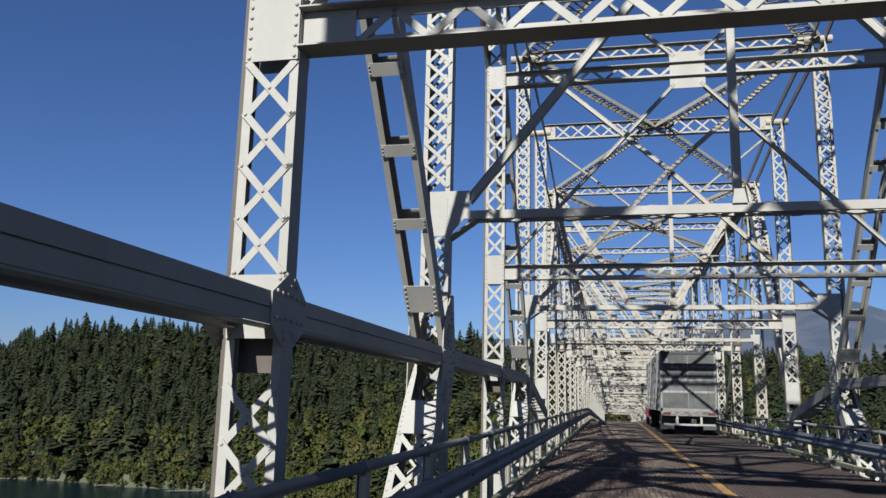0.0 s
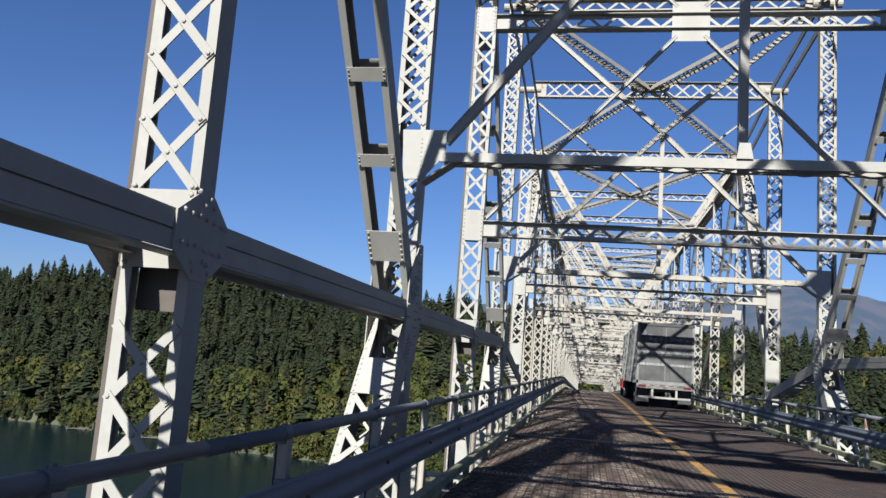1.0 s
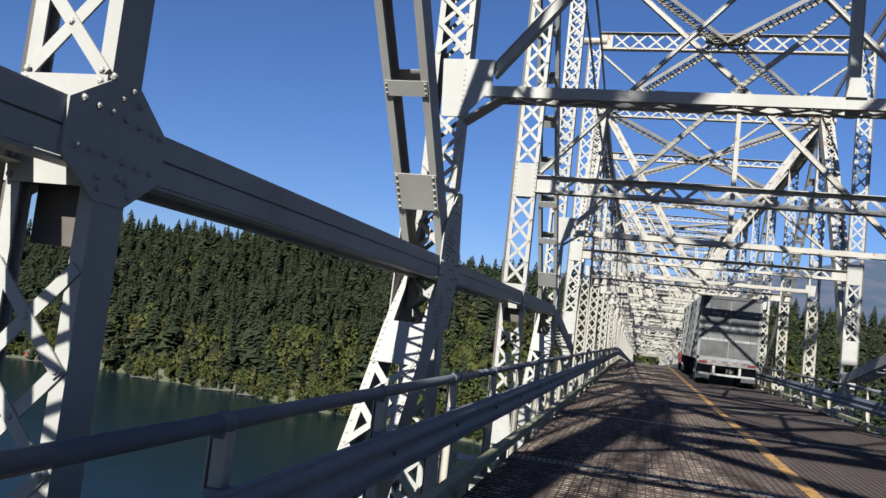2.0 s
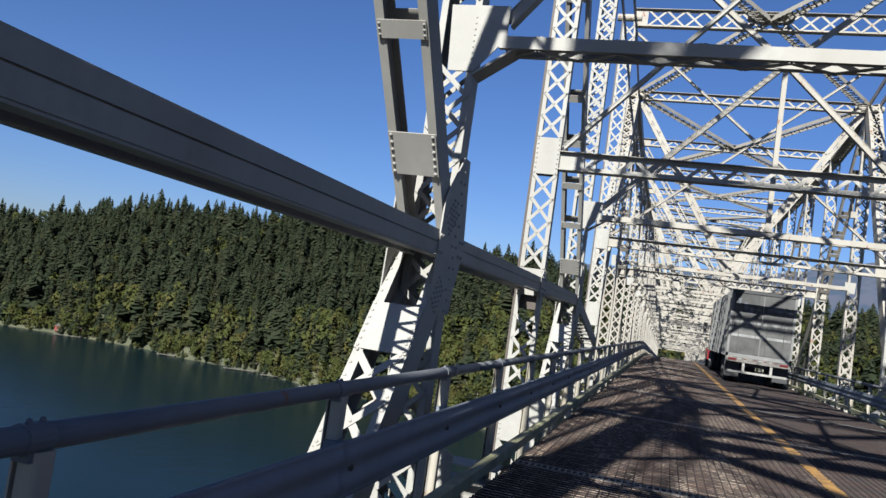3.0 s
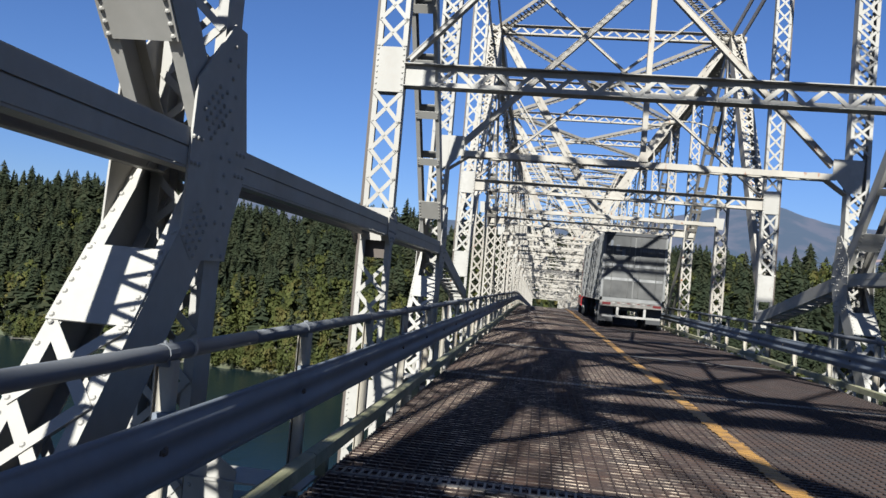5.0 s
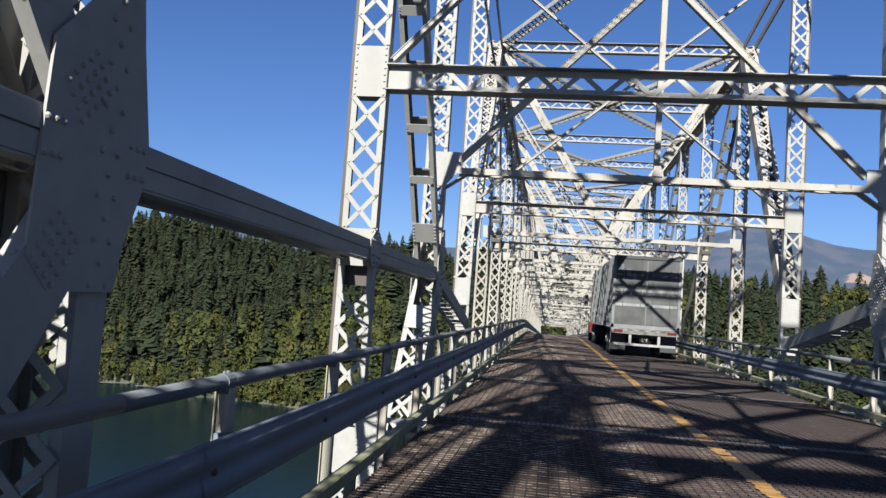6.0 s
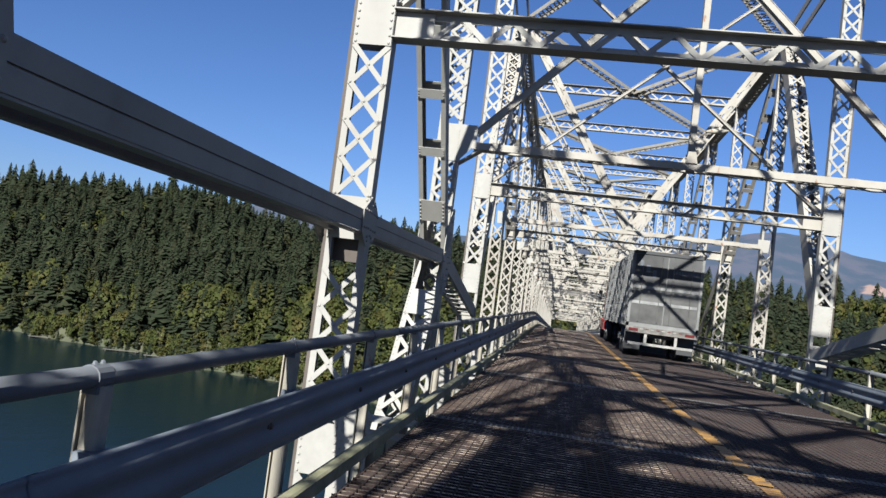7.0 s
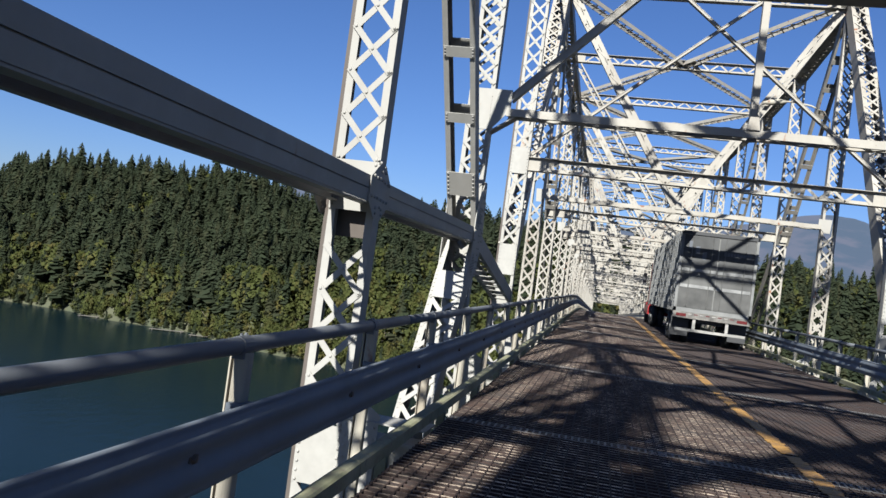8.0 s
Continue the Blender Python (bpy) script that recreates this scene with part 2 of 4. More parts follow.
def channel(sign, w, d, length, fl, th=0.014, z0=0.0):
    """A channel whose web stands at x = sign * w/2 and whose two flanges turn inwards."""
    x, t = w / 2, th
    poly = [(x, -d / 2), (x, d / 2), (x - fl, d / 2), (x - fl, d / 2 - t), (x - t, d / 2 - t), (x - t, -d / 2 + t), (x - fl, -d / 2 + t), (x - fl, -d / 2)]
    return Build().prism([(sign * px, py) for px, py in (poly if sign > 0 else poly[::-1])], Matrix.Translation((0, 0, z0)), length)


def lace_bar(length, wide, th=0.011):
    return Build().box((-length / 2, -wide / 2, -th / 2), (length / 2, wide / 2, th / 2))


def bar_pose(x0, z0, x1, z1, y):
    """A flat bar in the xz plane at y, from (x0, z0) to (x1, z1)."""
    a = math.atan2(z1 - z0, x1 - x0)
    ux, uz = Vector((math.cos(a), 0, math.sin(a))), Vector((0, 1, 0))
    uy = uz.cross(ux)
    return Matrix(((ux.x, uy.x, uz.x, (x0 + x1) / 2), (ux.y, uy.y, uz.y, y), (ux.z, uy.z, uz.z, (z0 + z1) / 2), (0, 0, 0, 1)))


def member(name, label, category, group, p, q, u, w=0.5, d=0.32, fl=0.075, style="X", pitch=0.44, bar=0.062, faces=(-1, 1),
           spans=None, near=False, mat=None, plates=(), rivet=False, seam=0.0, shallow=0):
    """A built-up steel member from p to q: two channels, w apart along u and d deep, with lacing (X or Z) or battens (B) on its
    faces (-1: y = -d/2, 1: y = d/2). plates: (z0, z1, face) along its length."""
    mat = mat or (STEEL if near else STEEL_FAR)
    length = (Vector(q) - Vector(p)).length
    root = thing(name, label, category, group, m=frame_along(p, q, u))
    for s in (-1, 1):
        if s == shallow:
            part("channel", channel(s, w, 0.08, length, fl).mesh("channel", mat), root, m=Matrix.Translation((0, 0.04 - d / 2, 0)))
        else:
            part("channel", channel(s, w, d, length, fl).mesh("channel", mat), root)
    spans = spans or [(0.1, length - 0.1)]
    rest, heads = Build(), Build()
    xi = w / 2 - fl * 0.5
    for z0, z1 in spans:
        n = max(1, round((z1 - z0) / pitch))
        h = (z1 - z0) / n
        size = round(math.hypot(2 * xi, h) + 0.04, 3)
        for f in faces:
            y = f * (d / 2 + 0.006)
            for i in range(n):
                a, b = z0 + i * h, z0 + (i + 1) * h
                if style == "X":
                    runs = [(-xi, a, xi, b, 0.0), (xi, a, -xi, b, f * 0.0115)]
                elif style == "Z":
                    runs = [(-xi, a, xi, b, 0.0) if i % 2 == 0 else (xi, a, -xi, b, 0.0)]
                else:
                    runs = []
                for x0, za, x1, zb, off in runs:
                    if near:
                        part("lacing_bar", shared(("lace", size, bar, mat.name), lambda: lace_bar(size, bar).mesh("lacing_bar", mat)), root, m=bar_pose(x0, za, x1, zb, y + off))
                    else:
                        rest.box((-size / 2, -bar / 2, -0.0055), (size / 2, bar / 2, 0.0055), bar_pose(x0, za, x1, zb, y + off))
                if rivet and style == "X":
                    yr = f * (d / 2 + 0.024)
                    for x, zz in ((-xi, a), (xi, a), (0, (a + b) / 2)):
                        heads.dome((x, yr, zz), (0, f, 0), 0.018, 0.013)
                if style == "B":
                    mid = (a + b) / 2
                    lo, hi = (-w / 2 + 0.015, min(y, y + f * 0.012), mid - bar), (w / 2 - 0.015, max(y, y + f * 0.012), mid + bar)
                    if near:
                        part("batten_plate", Build().box(lo, hi).mesh("batten_plate", mat), root)
                        for x in (lo[0] + 0.02, hi[0] - 0.02):
                            for zz in (mid - bar * 0.6, mid, mid + bar * 0.6):
                                heads.dome((x, y + f * 0.012, zz), (0, f, 0), 0.014, 0.012)
                    else:
                        rest.box(lo, hi)
    if rest.v:
        part("lacing", rest.mesh("lacing", mat), root)["kind"] = "stuff"
    for z0, z1, f in plates:
        y = f * (d / 2 + 0.008)
        lo, hi = (-w / 2 + 0.004, min(y, y + f * 0.014), z0), (w / 2 - 0.004, max(y, y + f * 0.014), z1)
        part("cover_plate", Build().box(lo, hi).mesh("cover_plate", mat), root)
        if near:
            k = max(2, int((z1 - z0) / 0.09))
            for i in range(k + 1):
                for x in (-w / 2 + 0.035, w / 2 - 0.035):
                    heads.dome((x, y + f * 0.014, z0 + 0.03 + (z1 - z0 - 0.06) * i / k), (0, f, 0), 0.019, 0.017)
    if seam:
        for i in range(int(length / seam)):
            for x in (-w / 2 + 0.03, w / 2 - 0.03):
                heads.dome((x, faces[-1] * d / 2, 0.1 + i * seam), (0, faces[-1], 0), 0.019, 0.015)
    if heads.v:
        part("rivet_head", heads.mesh("rivet_head", mat), root)["kind"] = "stuff"
    return root


def plate_on(root_name, label, category, group, poly, x, th, side, mat, rivets=()):
    """A gusset plate in a plane of constant x: poly of (y, z), th thick towards side."""
    b = Build()
    m = Matrix(((0, 0, side, x), (1, 0, 0, 0), (0, 1, 0, 0), (0, 0, 0, 1)))
    b.prism(poly if side > 0 else poly[::-1], m, th)
    ob = new(root_name, b.mesh(root_name, mat))
    tagged(ob, label, category, group)
    if rivets:
        h = Build()
        for y, z in rivets:
            h.dome((x + side * th, y, z), (side, 0, 0), 0.019, 0.019)
        part("rivet_head", h.mesh("rivet_head", mat), ob)["kind"] = "stuff"
    return ob


# ---------- bridge plan ----------
XC, HALF = 1.93, 4.675                       # the road's middle line; from it to each truss's middle
STEP = 6.53
LAST = 44
TOPS = [16.0, 14.9, 14.1, 12.95, 12.55, 11.7, 11.25, 11.15]


def node_y(n):
    return {0: 5.77, 1: 12.20, 2: 18.63, 3: 25.08, 4: 31.60, 5: 38.10}.get(n, 5.60 + STEP * n)


def deck_z(y):
    """The deck is level, then falls gently past the crest."""
    if y < 58:
        return 0.0
    return -0.032 * (y - 66) if y > 74 else -0.001 * (y - 58) ** 2


def top_z(n):
    if n < 0:
        return {-1: 17.9, -2: 16.3}[n]      # the peak over the pier
    return (TOPS[n] if n < len(TOPS) else 11.1 + 2.6 * math.sin(math.pi * (n - 8) / 13) ** 2) + deck_z(node_y(n))


def side_x(s):
    return XC + s * HALF


NEAR = 4                                     # panel points up to here carry single pieces

for s in (-1, 1):
    x = side_x(s)
    inner = x - s * 0.25
    for n in range(-2, LAST):
        y, zt, zd = node_y(n), top_z(n), deck_z(node_y(n))
        near = 0 <= n <= NEAR
        bottom = zd - (5.5 if near else 3.0)
        L = zt - bottom
        even = n % 2 == 1                    # points with the knee gussets
        if n < 0:
            # The widened post is unseen; its plates reach low to shade the rails.
            member("bridge_post", "heavy plated steel truss post over the pier" if n == -1 else "white painted laced steel truss post", "truss post", "truss posts", (x, y, -3), (x, y, zt), (1, 0, 0),
                   w=0.74 if n == -1 else 0.5, faces=(-1,), pitch=0.5, plates=[(6.4, zt + 2.6, 1)] if n == -1 else ())
            continue
        base = -bottom                       # local height of the deck
        if not even:
            plates = [(base + zd + 4.22, base + zd + 4.92, -1), (base + zd + 4.22, base + zd + 4.92, 1)]
            spans = [(0.3, base + zd - 0.62), (base + zd - 0.18, base + zd + 4.2), (base + zd + 4.94, L - 0.3)]
            if n <= 2:
                plates += [(base + 1.92, base + 2.42, -1), (base - 0.80, base - 0.20, -1)]
                spans = [(0.3, base - 0.82), (base - 0.18, base + 1.55), (base + 2.44, base + 4.2), (base + 4.94, base + 9.2), (base + 9.8, L - 0.3)]
                plates += [(base + 9.2, base + 9.8, -1)]
            elif n == 4:
                plates += [(base + 1.55, base + 2.35, -1), (base + 0.7, base + 1.3, -1)]
                spans = [(0.3, base + 0.68), (base + 2.37, base + 4.2), (base + 4.94, L - 0.3)]
            xo = x - s * 0.03
            post = member("bridge_post", "white painted steel truss post with crossed lacing and cover plates", "truss post", "truss posts", (xo, y, bottom), (xo, y, zt), (1, 0, 0),
                          w=0.47, d=0.21, fl=0.075, style="X", pitch=0.43 if near else 0.5, spans=spans, near=near, plates=plates, rivet=near, faces=(-1,), shallow=s)
            if n <= 2:
                # Dark colour paints in the shade inside the post below the cover plate.
                part("diaphragm", Build().box((-0.20, 0.05, base + 1.66), (0.20, 0.062, base + 1.95)).box((-0.20, -0.09, base + 1.93), (0.20, 0.09, base + 1.942)).mesh("diaphragm", DARK_BROWN), post, "diaphragm inside the post, shade painted in dark")
            if near:
                part("outer_angle", Build().box((min(s * 0.243, s * 0.287), -0.075, 0), (max(s * 0.243, s * 0.287), -0.06, L)).mesh("outer_angle", DARK_BROWN), post, "dark brown outer angle")
        else:
            spans = [(0.3, base + zd + 4.15), (base + zd + 4.9, L - 0.3)]
            member("bridge_post", "white painted steel truss post with dense crossed lacing", "truss post", "truss posts", (x, y, bottom), (x, y, zt), (1, 0, 0),
                   w=0.46, d=0.27, style="X", pitch=0.36 if near else 0.45, bar=0.055, spans=spans, near=near, rivet=False, faces=(-1, 1) if n < 12 else (-1,))
            # the white gusset that carries the cross strut
            b = Build()
            g = [(s * 0.05, 4.06), (-s * 0.235, 4.06), (-s * 0.56, 4.44), (-s * 0.56, 4.80), (s * 0.10, 4.80)]
            mm = Matrix(((1, 0, 0, x), (0, 0, 1, y - 0.135 - 0.022), (0, 1, 0, zd), (0, 0, 0, 1)))
            size = 0.6 if n >= 5 else 1.0
            b.prism([(px * size, 4.43 + (pz - 4.43) * size) for px, pz in g], mm, 0.016)
            gus = tagged(new("strut_gusset", b.mesh("strut_gusset", STEEL)), "white riveted steel gusset plate joining post and strut", "gusset plate", "strut gussets")
            if n < 5:
                p, q = (x - s * 0.22, y, 4.03), (x - s * 0.72, y, 4.38)
                part("knee", Build().box((-0.15, -0.012, 0), (0.15, 0.012, math.hypot(0.54, 0.36)), frame_along(p, q, (0, 1, 0))).mesh("knee", STEEL), gus, "shaded steel knee plate under the strut")
            if near:
                hb = Build()
                for i in range(10):
                    hb.dome((x - s * 0.2, y - 0.135 - 0.022, zd + 4.07 + 0.066 * i), (0, -1, 0), 0.013, 0.01)
                part("rivet_head", hb.mesh("rivet_head", STEEL), gus)["kind"] = "stuff"

# side members of both trusses
for s in (-1, 1):
    x = side_x(s)
    inner = x - s * 0.25
    up = (1, 0, 0)
    for n in range(-2, LAST - 1):
        y, y1 = node_y(n), node_y(n + 1)
        za, zb = top_z(n), top_z(n + 1)
        if 1 <= n < 5:
            root = thing("top_chord", "pair of dark steel eyebars forming the top chord", "top chord", "top chords")
            for k in (-1, 1):
                f = frame_along((x + k * 0.2, y, za), (x + k * 0.2, y1, zb), up)
                ln = (Vector((0, y1, zb)) - Vector((0, y, za))).length
                part("eyebar", Build().box((-0.025, -0.11, 0), (0.025, 0.11, ln), f).mesh("eyebar", STEEL_FAR), root)
            if n + 1 >= 3:
                part("pin", Build().tube([(x - 0.42, y1, zb), (x + 0.42, y1, zb)], 0.13, 12).mesh("pin", STEEL_FAR, False), root)
        else:
            # Lengths near the start are unseen and widened for the shadow they cast.
            member("top_chord", "heavy white box top chord with laced underside", "top chord", "top chords", (x, y, za), (x, y1, zb), up, w=0.52 if n > 2 else 0.66, d=0.46 if n > 2 else 0.6, fl=0.16, style="X", pitch=0.4, bar=0.09, faces=(-1, 1))
    # middle strut and its hexagonal plates, up to the fourth panel point
    for n in range(-2, 3):
        y, y1 = node_y(n) , node_y(n + 1)
        root = thing("middle_strut", "shaded grey steel strut of stacked channels", "truss strut", "middle struts")
        for z0, z1 in ((2.014, 2.132), (2.144, 2.254)):
            part("channel", Build().box((inner - 0.006, y + 0.13, z0), (inner + 0.006, y1 - 0.13, z1)).mesh("channel", STEEL), root)
        part("splice", Build().box((min(inner + s * 0.012, inner + s * 0.022), y + 0.13, 2.094), (max(inner + s * 0.012, inner + s * 0.022), y1 - 0.13, 2.184)).mesh("splice", STEEL), root)
        for xa, xb, z0, z1 in ((0.0, 0.11, 2.252, 2.266), (0.35, 0.445, 2.252, 2.266), (0.0, 0.13, 1.996, 2.010), (0.365, 0.445, 1.996, 2.010)):
            part("flange", Build().box((min(inner + s * xa, inner + s * xb), y + 0.13, z0), (max(inner + s * xa, inner + s * xb), y1 - 0.13, z1)).mesh("flange", STEEL), root)
        part("outer_web", Build().box((min(inner + s * 0.43, inner + s * 0.445), y + 0.13, 2.010), (max(inner + s * 0.43, inner + s * 0.445), y1 - 0.13, 2.252)).mesh("outer_web", STEEL), root)
        lz = Build()
        cnt = 28
        hh = (y1 - y - 1.1) / cnt
        for zz in (2.272,):
            for i in range(cnt):
                xa, xb = (0.06, 0.39) if i % 2 else (0.39, 0.06)
                pa, pb = (inner + s * xa, y + 0.25 + i * hh, zz), (inner + s * xb, y + 0.25 + (i + 1) * hh, zz)
                lz.box((-0.005, -0.026, 0), (0.005, 0.026, math.hypot(0.33, hh)), frame_along(pa, pb, (0, 0, 1)))
        part("lacing", lz.mesh("lacing", STEEL), root)["kind"] = "stuff"
    for n in (0, 2):
        y = node_y(n)
        hexa = [(y - 0.11, 1.86), (y + 0.09, 1.86), (y + 0.18, 1.92), (y + 0.34, 2.03), (y + 0.33, 2.25), (y + 0.10, 2.42), (y - 0.11, 2.40), (y - 0.34, 2.26), (y - 0.34, 2.02)]
        riv = [(y + dx, 2.14 + dz * 0.85) for dx, dz in ((-.26, .16), (-.17, .15), (-.08, .15), (.02, .14), (.12, .13), (.22, .12), (.28, .11), (-.27, -.08), (-.18, -.08), (-.09, -.08), (.03, -.09), (.14, -.1), (.24, -.1), (-.1, .33), (.04, .3), (.1, .24), (-.12, -.2), (.08, -.2), (-.1, -.26), (.1, -.26), (-.02, .24), (.02, -.18))]
        plate_on("node_plate", "shaded grey eight-sided riveted plate on the post", "gusset plate", "node plates", hexa, inner - s * 0.008, 0.014, -s, STEEL, riv)
        plate_on("node_plate", "shaded grey riveted plate on the outer side of the post", "gusset plate", "outer node plates", hexa, inner + s * 0.548, 0.014, -s, STEEL, riv[7:13] + riv[16:20])
    for n in (1, 3):
        y = node_y(n)
        poly = [(y - 0.445, 1.40), (y + 0.11, 1.41), (y + 0.17, 1.68), (y + 0.31, 1.98), (y + 0.345, 2.25), (y + 0.21, 2.78), (y + 0.145, 3.12), (y - 0.06, 3.12), (y - 0.57, 2.60), (y - 0.625, 1.56)]
        riv = [(y - 0.419 + 0.054 * i - 0.043 * j, 1.784 - 0.043 * i - 0.056 * j) for i in range(4) for j in range(5)]      # the lower diagonal's end
        riv += [(y - 0.452 + 0.052 * i + 0.046 * j, 2.42 + 0.050 * i - 0.058 * j) for i in range(5) for j in range(4)]        # the upper one's
        for k in range(-1, 6):
            riv += [(y - 0.122, 1.676 + 0.2335 * k), (y + 0.03, 1.676 + 0.2335 * k), (y - 0.046, 1.793 + 0.2335 * k)]
        for i in range(3):
            riv += [(y + 0.149 + 0.07 * i, 2.052), (y + 0.149 + 0.07 * i, 2.215), (y - 0.455 - 0.06 * i, 2.04), (y - 0.455 - 0.06 * i, 2.21)]
        plate_on("node_plate", "large shaded grey riveted gusset plate on the truss post", "gusset plate", "node plates", poly, inner - s * 0.008, 0.016, -s, STEEL, riv)
        plate_on("node_plate", "large shaded grey gusset plate on the outer side of the post", "gusset plate", "outer node plates", poly, inner + s * 0.53, 0.014, -s, STEEL, ())
    # diagonals at the gusset points: one rises towards the walker's start, one falls
    for n in (-1, 1, 3):
        y, y0 = node_y(n), node_y(n - 1)
        a, b = (x, y - 0.12, 2.15), (x, y0 - 0.02, 9.8)
        ln = (Vector(b) - Vector(a)).length
        member("truss_diagonal", "shaded grey steel diagonal with batten plates", "truss diagonal", "battened diagonals", a, b, up, w=0.5, d=0.30, fl=0.085, style="B", pitch=1.12, bar=0.085,
               spans=[(1.84, ln - 0.3)], near=n > 0, plates=[(0.92, 1.38, -1)], faces=(-1, 1))
        if n > 0:
            member("truss_diagonal", "shaded grey steel diagonal with batten plates", "truss diagonal", "battened diagonals", (x, y0 - 0.05, 9.95), (x, node_y(n - 2), top_z(n - 2)), up, w=0.5, d=0.30, fl=0.085, style="B", pitch=1.12, bar=0.085, faces=(-1,))
        a, b = (x, y - 0.07, 2.0), (x, y - 5.14, -4.6)
        member("truss_diagonal", "white painted steel diagonal with crossed lacing and cover plate", "truss diagonal", "laced diagonals", a, b, up, w=0.54, d=0.40, fl=0.10, style="X", pitch=0.5, bar=0.075,
               spans=[(1.46, 6.5)], near=n > 0, plates=[(0.86, 1.44, 1)], faces=(-1, 1), rivet=n > 0, seam=0.15 if n > 0 else 0.0)
    # the sloping chord past the fourth point, with battens on top
    y, y1 = node_y(3), node_y(4)
    member("sloping_chord", "dark shaded steel chord with battens between its channels", "bottom chord", "sloping chords", (x, y + 0.2, 2.06), (x, y1, 1.0), up, w=0.5, d=0.30, fl=0.08, style="B", pitch=0.62, bar=0.08, near=True, faces=(-1, 1))
    # the heavy diagonal to the top of the sixth point, and the battened ones beyond
    member("main_diagonal", "heavy white laced steel main diagonal", "truss diagonal", "main diagonals", (x, y1 + 0.1, 2.2), (x, node_y(5) - 0.1, top_z(5)), up, w=0.5, d=0.5, fl=0.12, style="X", pitch=0.42)
    for n in range(5, LAST - 2, 2):
        yt, ym = node_y(n), node_y(n + 1)
        member("truss_diagonal", "grey steel diagonal with batten plates", "truss diagonal", "battened diagonals", (x, yt + 0.2, top_z(n) - 0.2), (x, ym - 0.1, deck_z(ym) + 4.3), up, w=0.44, d=0.3, style="B", pitch=1.05, bar=0.09, faces=(-1, 1))
        yb = node_y(n + 2)
        member("truss_diagonal", "white laced steel diagonal below the strut", "truss diagonal", "laced diagonals", (x, ym + 0.1, deck_z(ym) + 4.2), (x, yb - 0.1, deck_z(yb) - 1.5), up, w=0.4, d=0.28, style="X", pitch=0.5, faces=(-1,))


def cross_strut_open(y, z, hgt, pitch, x0, x1, near, mat, label, style="Z"):
    """Two flanges of paired angles, with lacing in the upright plane between them."""
    root = thing("cross_strut", label, "cross strut", "cross struts")
    for zz, sg in ((z, 1), (z + hgt, -1)):
        b = Build()
        tee = [(-0.13, -0.014), (0.13, -0.014), (0.13, 0.0), (0.012, 0.0), (0.012, 0.085), (-0.012, 0.085), (-0.012, 0.0), (-0.13, 0.0)]
        b.prism(tee, Matrix(((0, 0, 1, x0), (1, 0, 0, y), (0, sg, 0, zz), (0, 0, 0, 1))), x1 - x0)
        part("flange", b.mesh("flange", mat), root)
    rest = Build()
    n = max(2, round((x1 - x0 - 1.0) / pitch))
    h = (x1 - x0 - 1.0) / n
    size = round(math.hypot(h, hgt - 0.06) + 0.03, 3)
    for i in range(n):
        a, b = x0 + 0.5 + i * h, x0 + 0.5 + (i + 1) * h
        runs = [(a, z + 0.03, b, z + hgt - 0.03)] if i % 2 == 0 else [(a, z + hgt - 0.03, b, z + 0.03)]
        if style == "X":
            runs = [(a, z + 0.03, b, z + hgt - 0.03), (a, z + hgt - 0.03, b, z + 0.03)]
        for j, r in enumerate(runs):
            if near:
                part("lacing_bar", shared(("lace", size, 0.065, mat.name), lambda: lace_bar(size, 0.065).mesh("lacing_bar", mat)), root, m=bar_pose(*r, y - 0.02 - 0.013 * j))
            else:
                rest.box((-size / 2, -0.0325, -0.0055), (size / 2, 0.0325, 0.0055), bar_pose(*r, y - 0.02 - 0.013 * j))
    if rest.v:
        part("lacing", rest.mesh("lacing", mat), root)["kind"] = "stuff"
    for a, b in ((x0, x0 + 0.48), (x1 - 0.48, x1)):
        part("end_plate", Build().box((a, y - 0.034, z + 0.01), (b, y - 0.02, z + hgt - 0.01)).mesh("end_plate", mat), root)
    return root


def cross_strut_box(y, z, x0, x1, mat, label):
    """A box strut: two upright webs with lacing above and below."""
    root = thing("cross_strut", label, "cross strut", "cross struts")
    for k in (-1, 1):
        o = k * 0.17
        c = [(o, 0), (o, 0.135), (o - k * 0.07, 0.135), (o - k * 0.07, 0.123), (o - k * 0.014, 0.123), (o - k * 0.014, 0.012), (o - k * 0.07, 0.012), (o - k * 0.07, 0)]
        part("web", Build().prism(c, Matrix(((0, 0, 1, x0), (1, 0, 0, y), (0, 1, 0, z), (0, 0, 0, 1))), x1 - x0).mesh("web", mat), root)
    b = Build()
    n = max(2, round((x1 - x0) / 0.42))
    h = (x1 - x0) / n
    for zz in (z - 0.012, z + 0.145):
        for i in range(n):
            xa, xb = x0 + i * h, x0 + (i + 1) * h
            ya, yb = (y - 0.13, y + 0.13) if i % 2 else (y + 0.13, y - 0.13)
            f = frame_along((xa, ya, zz), (xb, yb, zz), (0, 0, 1))
            b.box((-0.006, -0.03, 0), (0.006, 0.03, math.hypot(h, 0.26)), f)
    part("lacing", b.mesh("lacing", mat), root)["kind"] = "stuff"
    return root


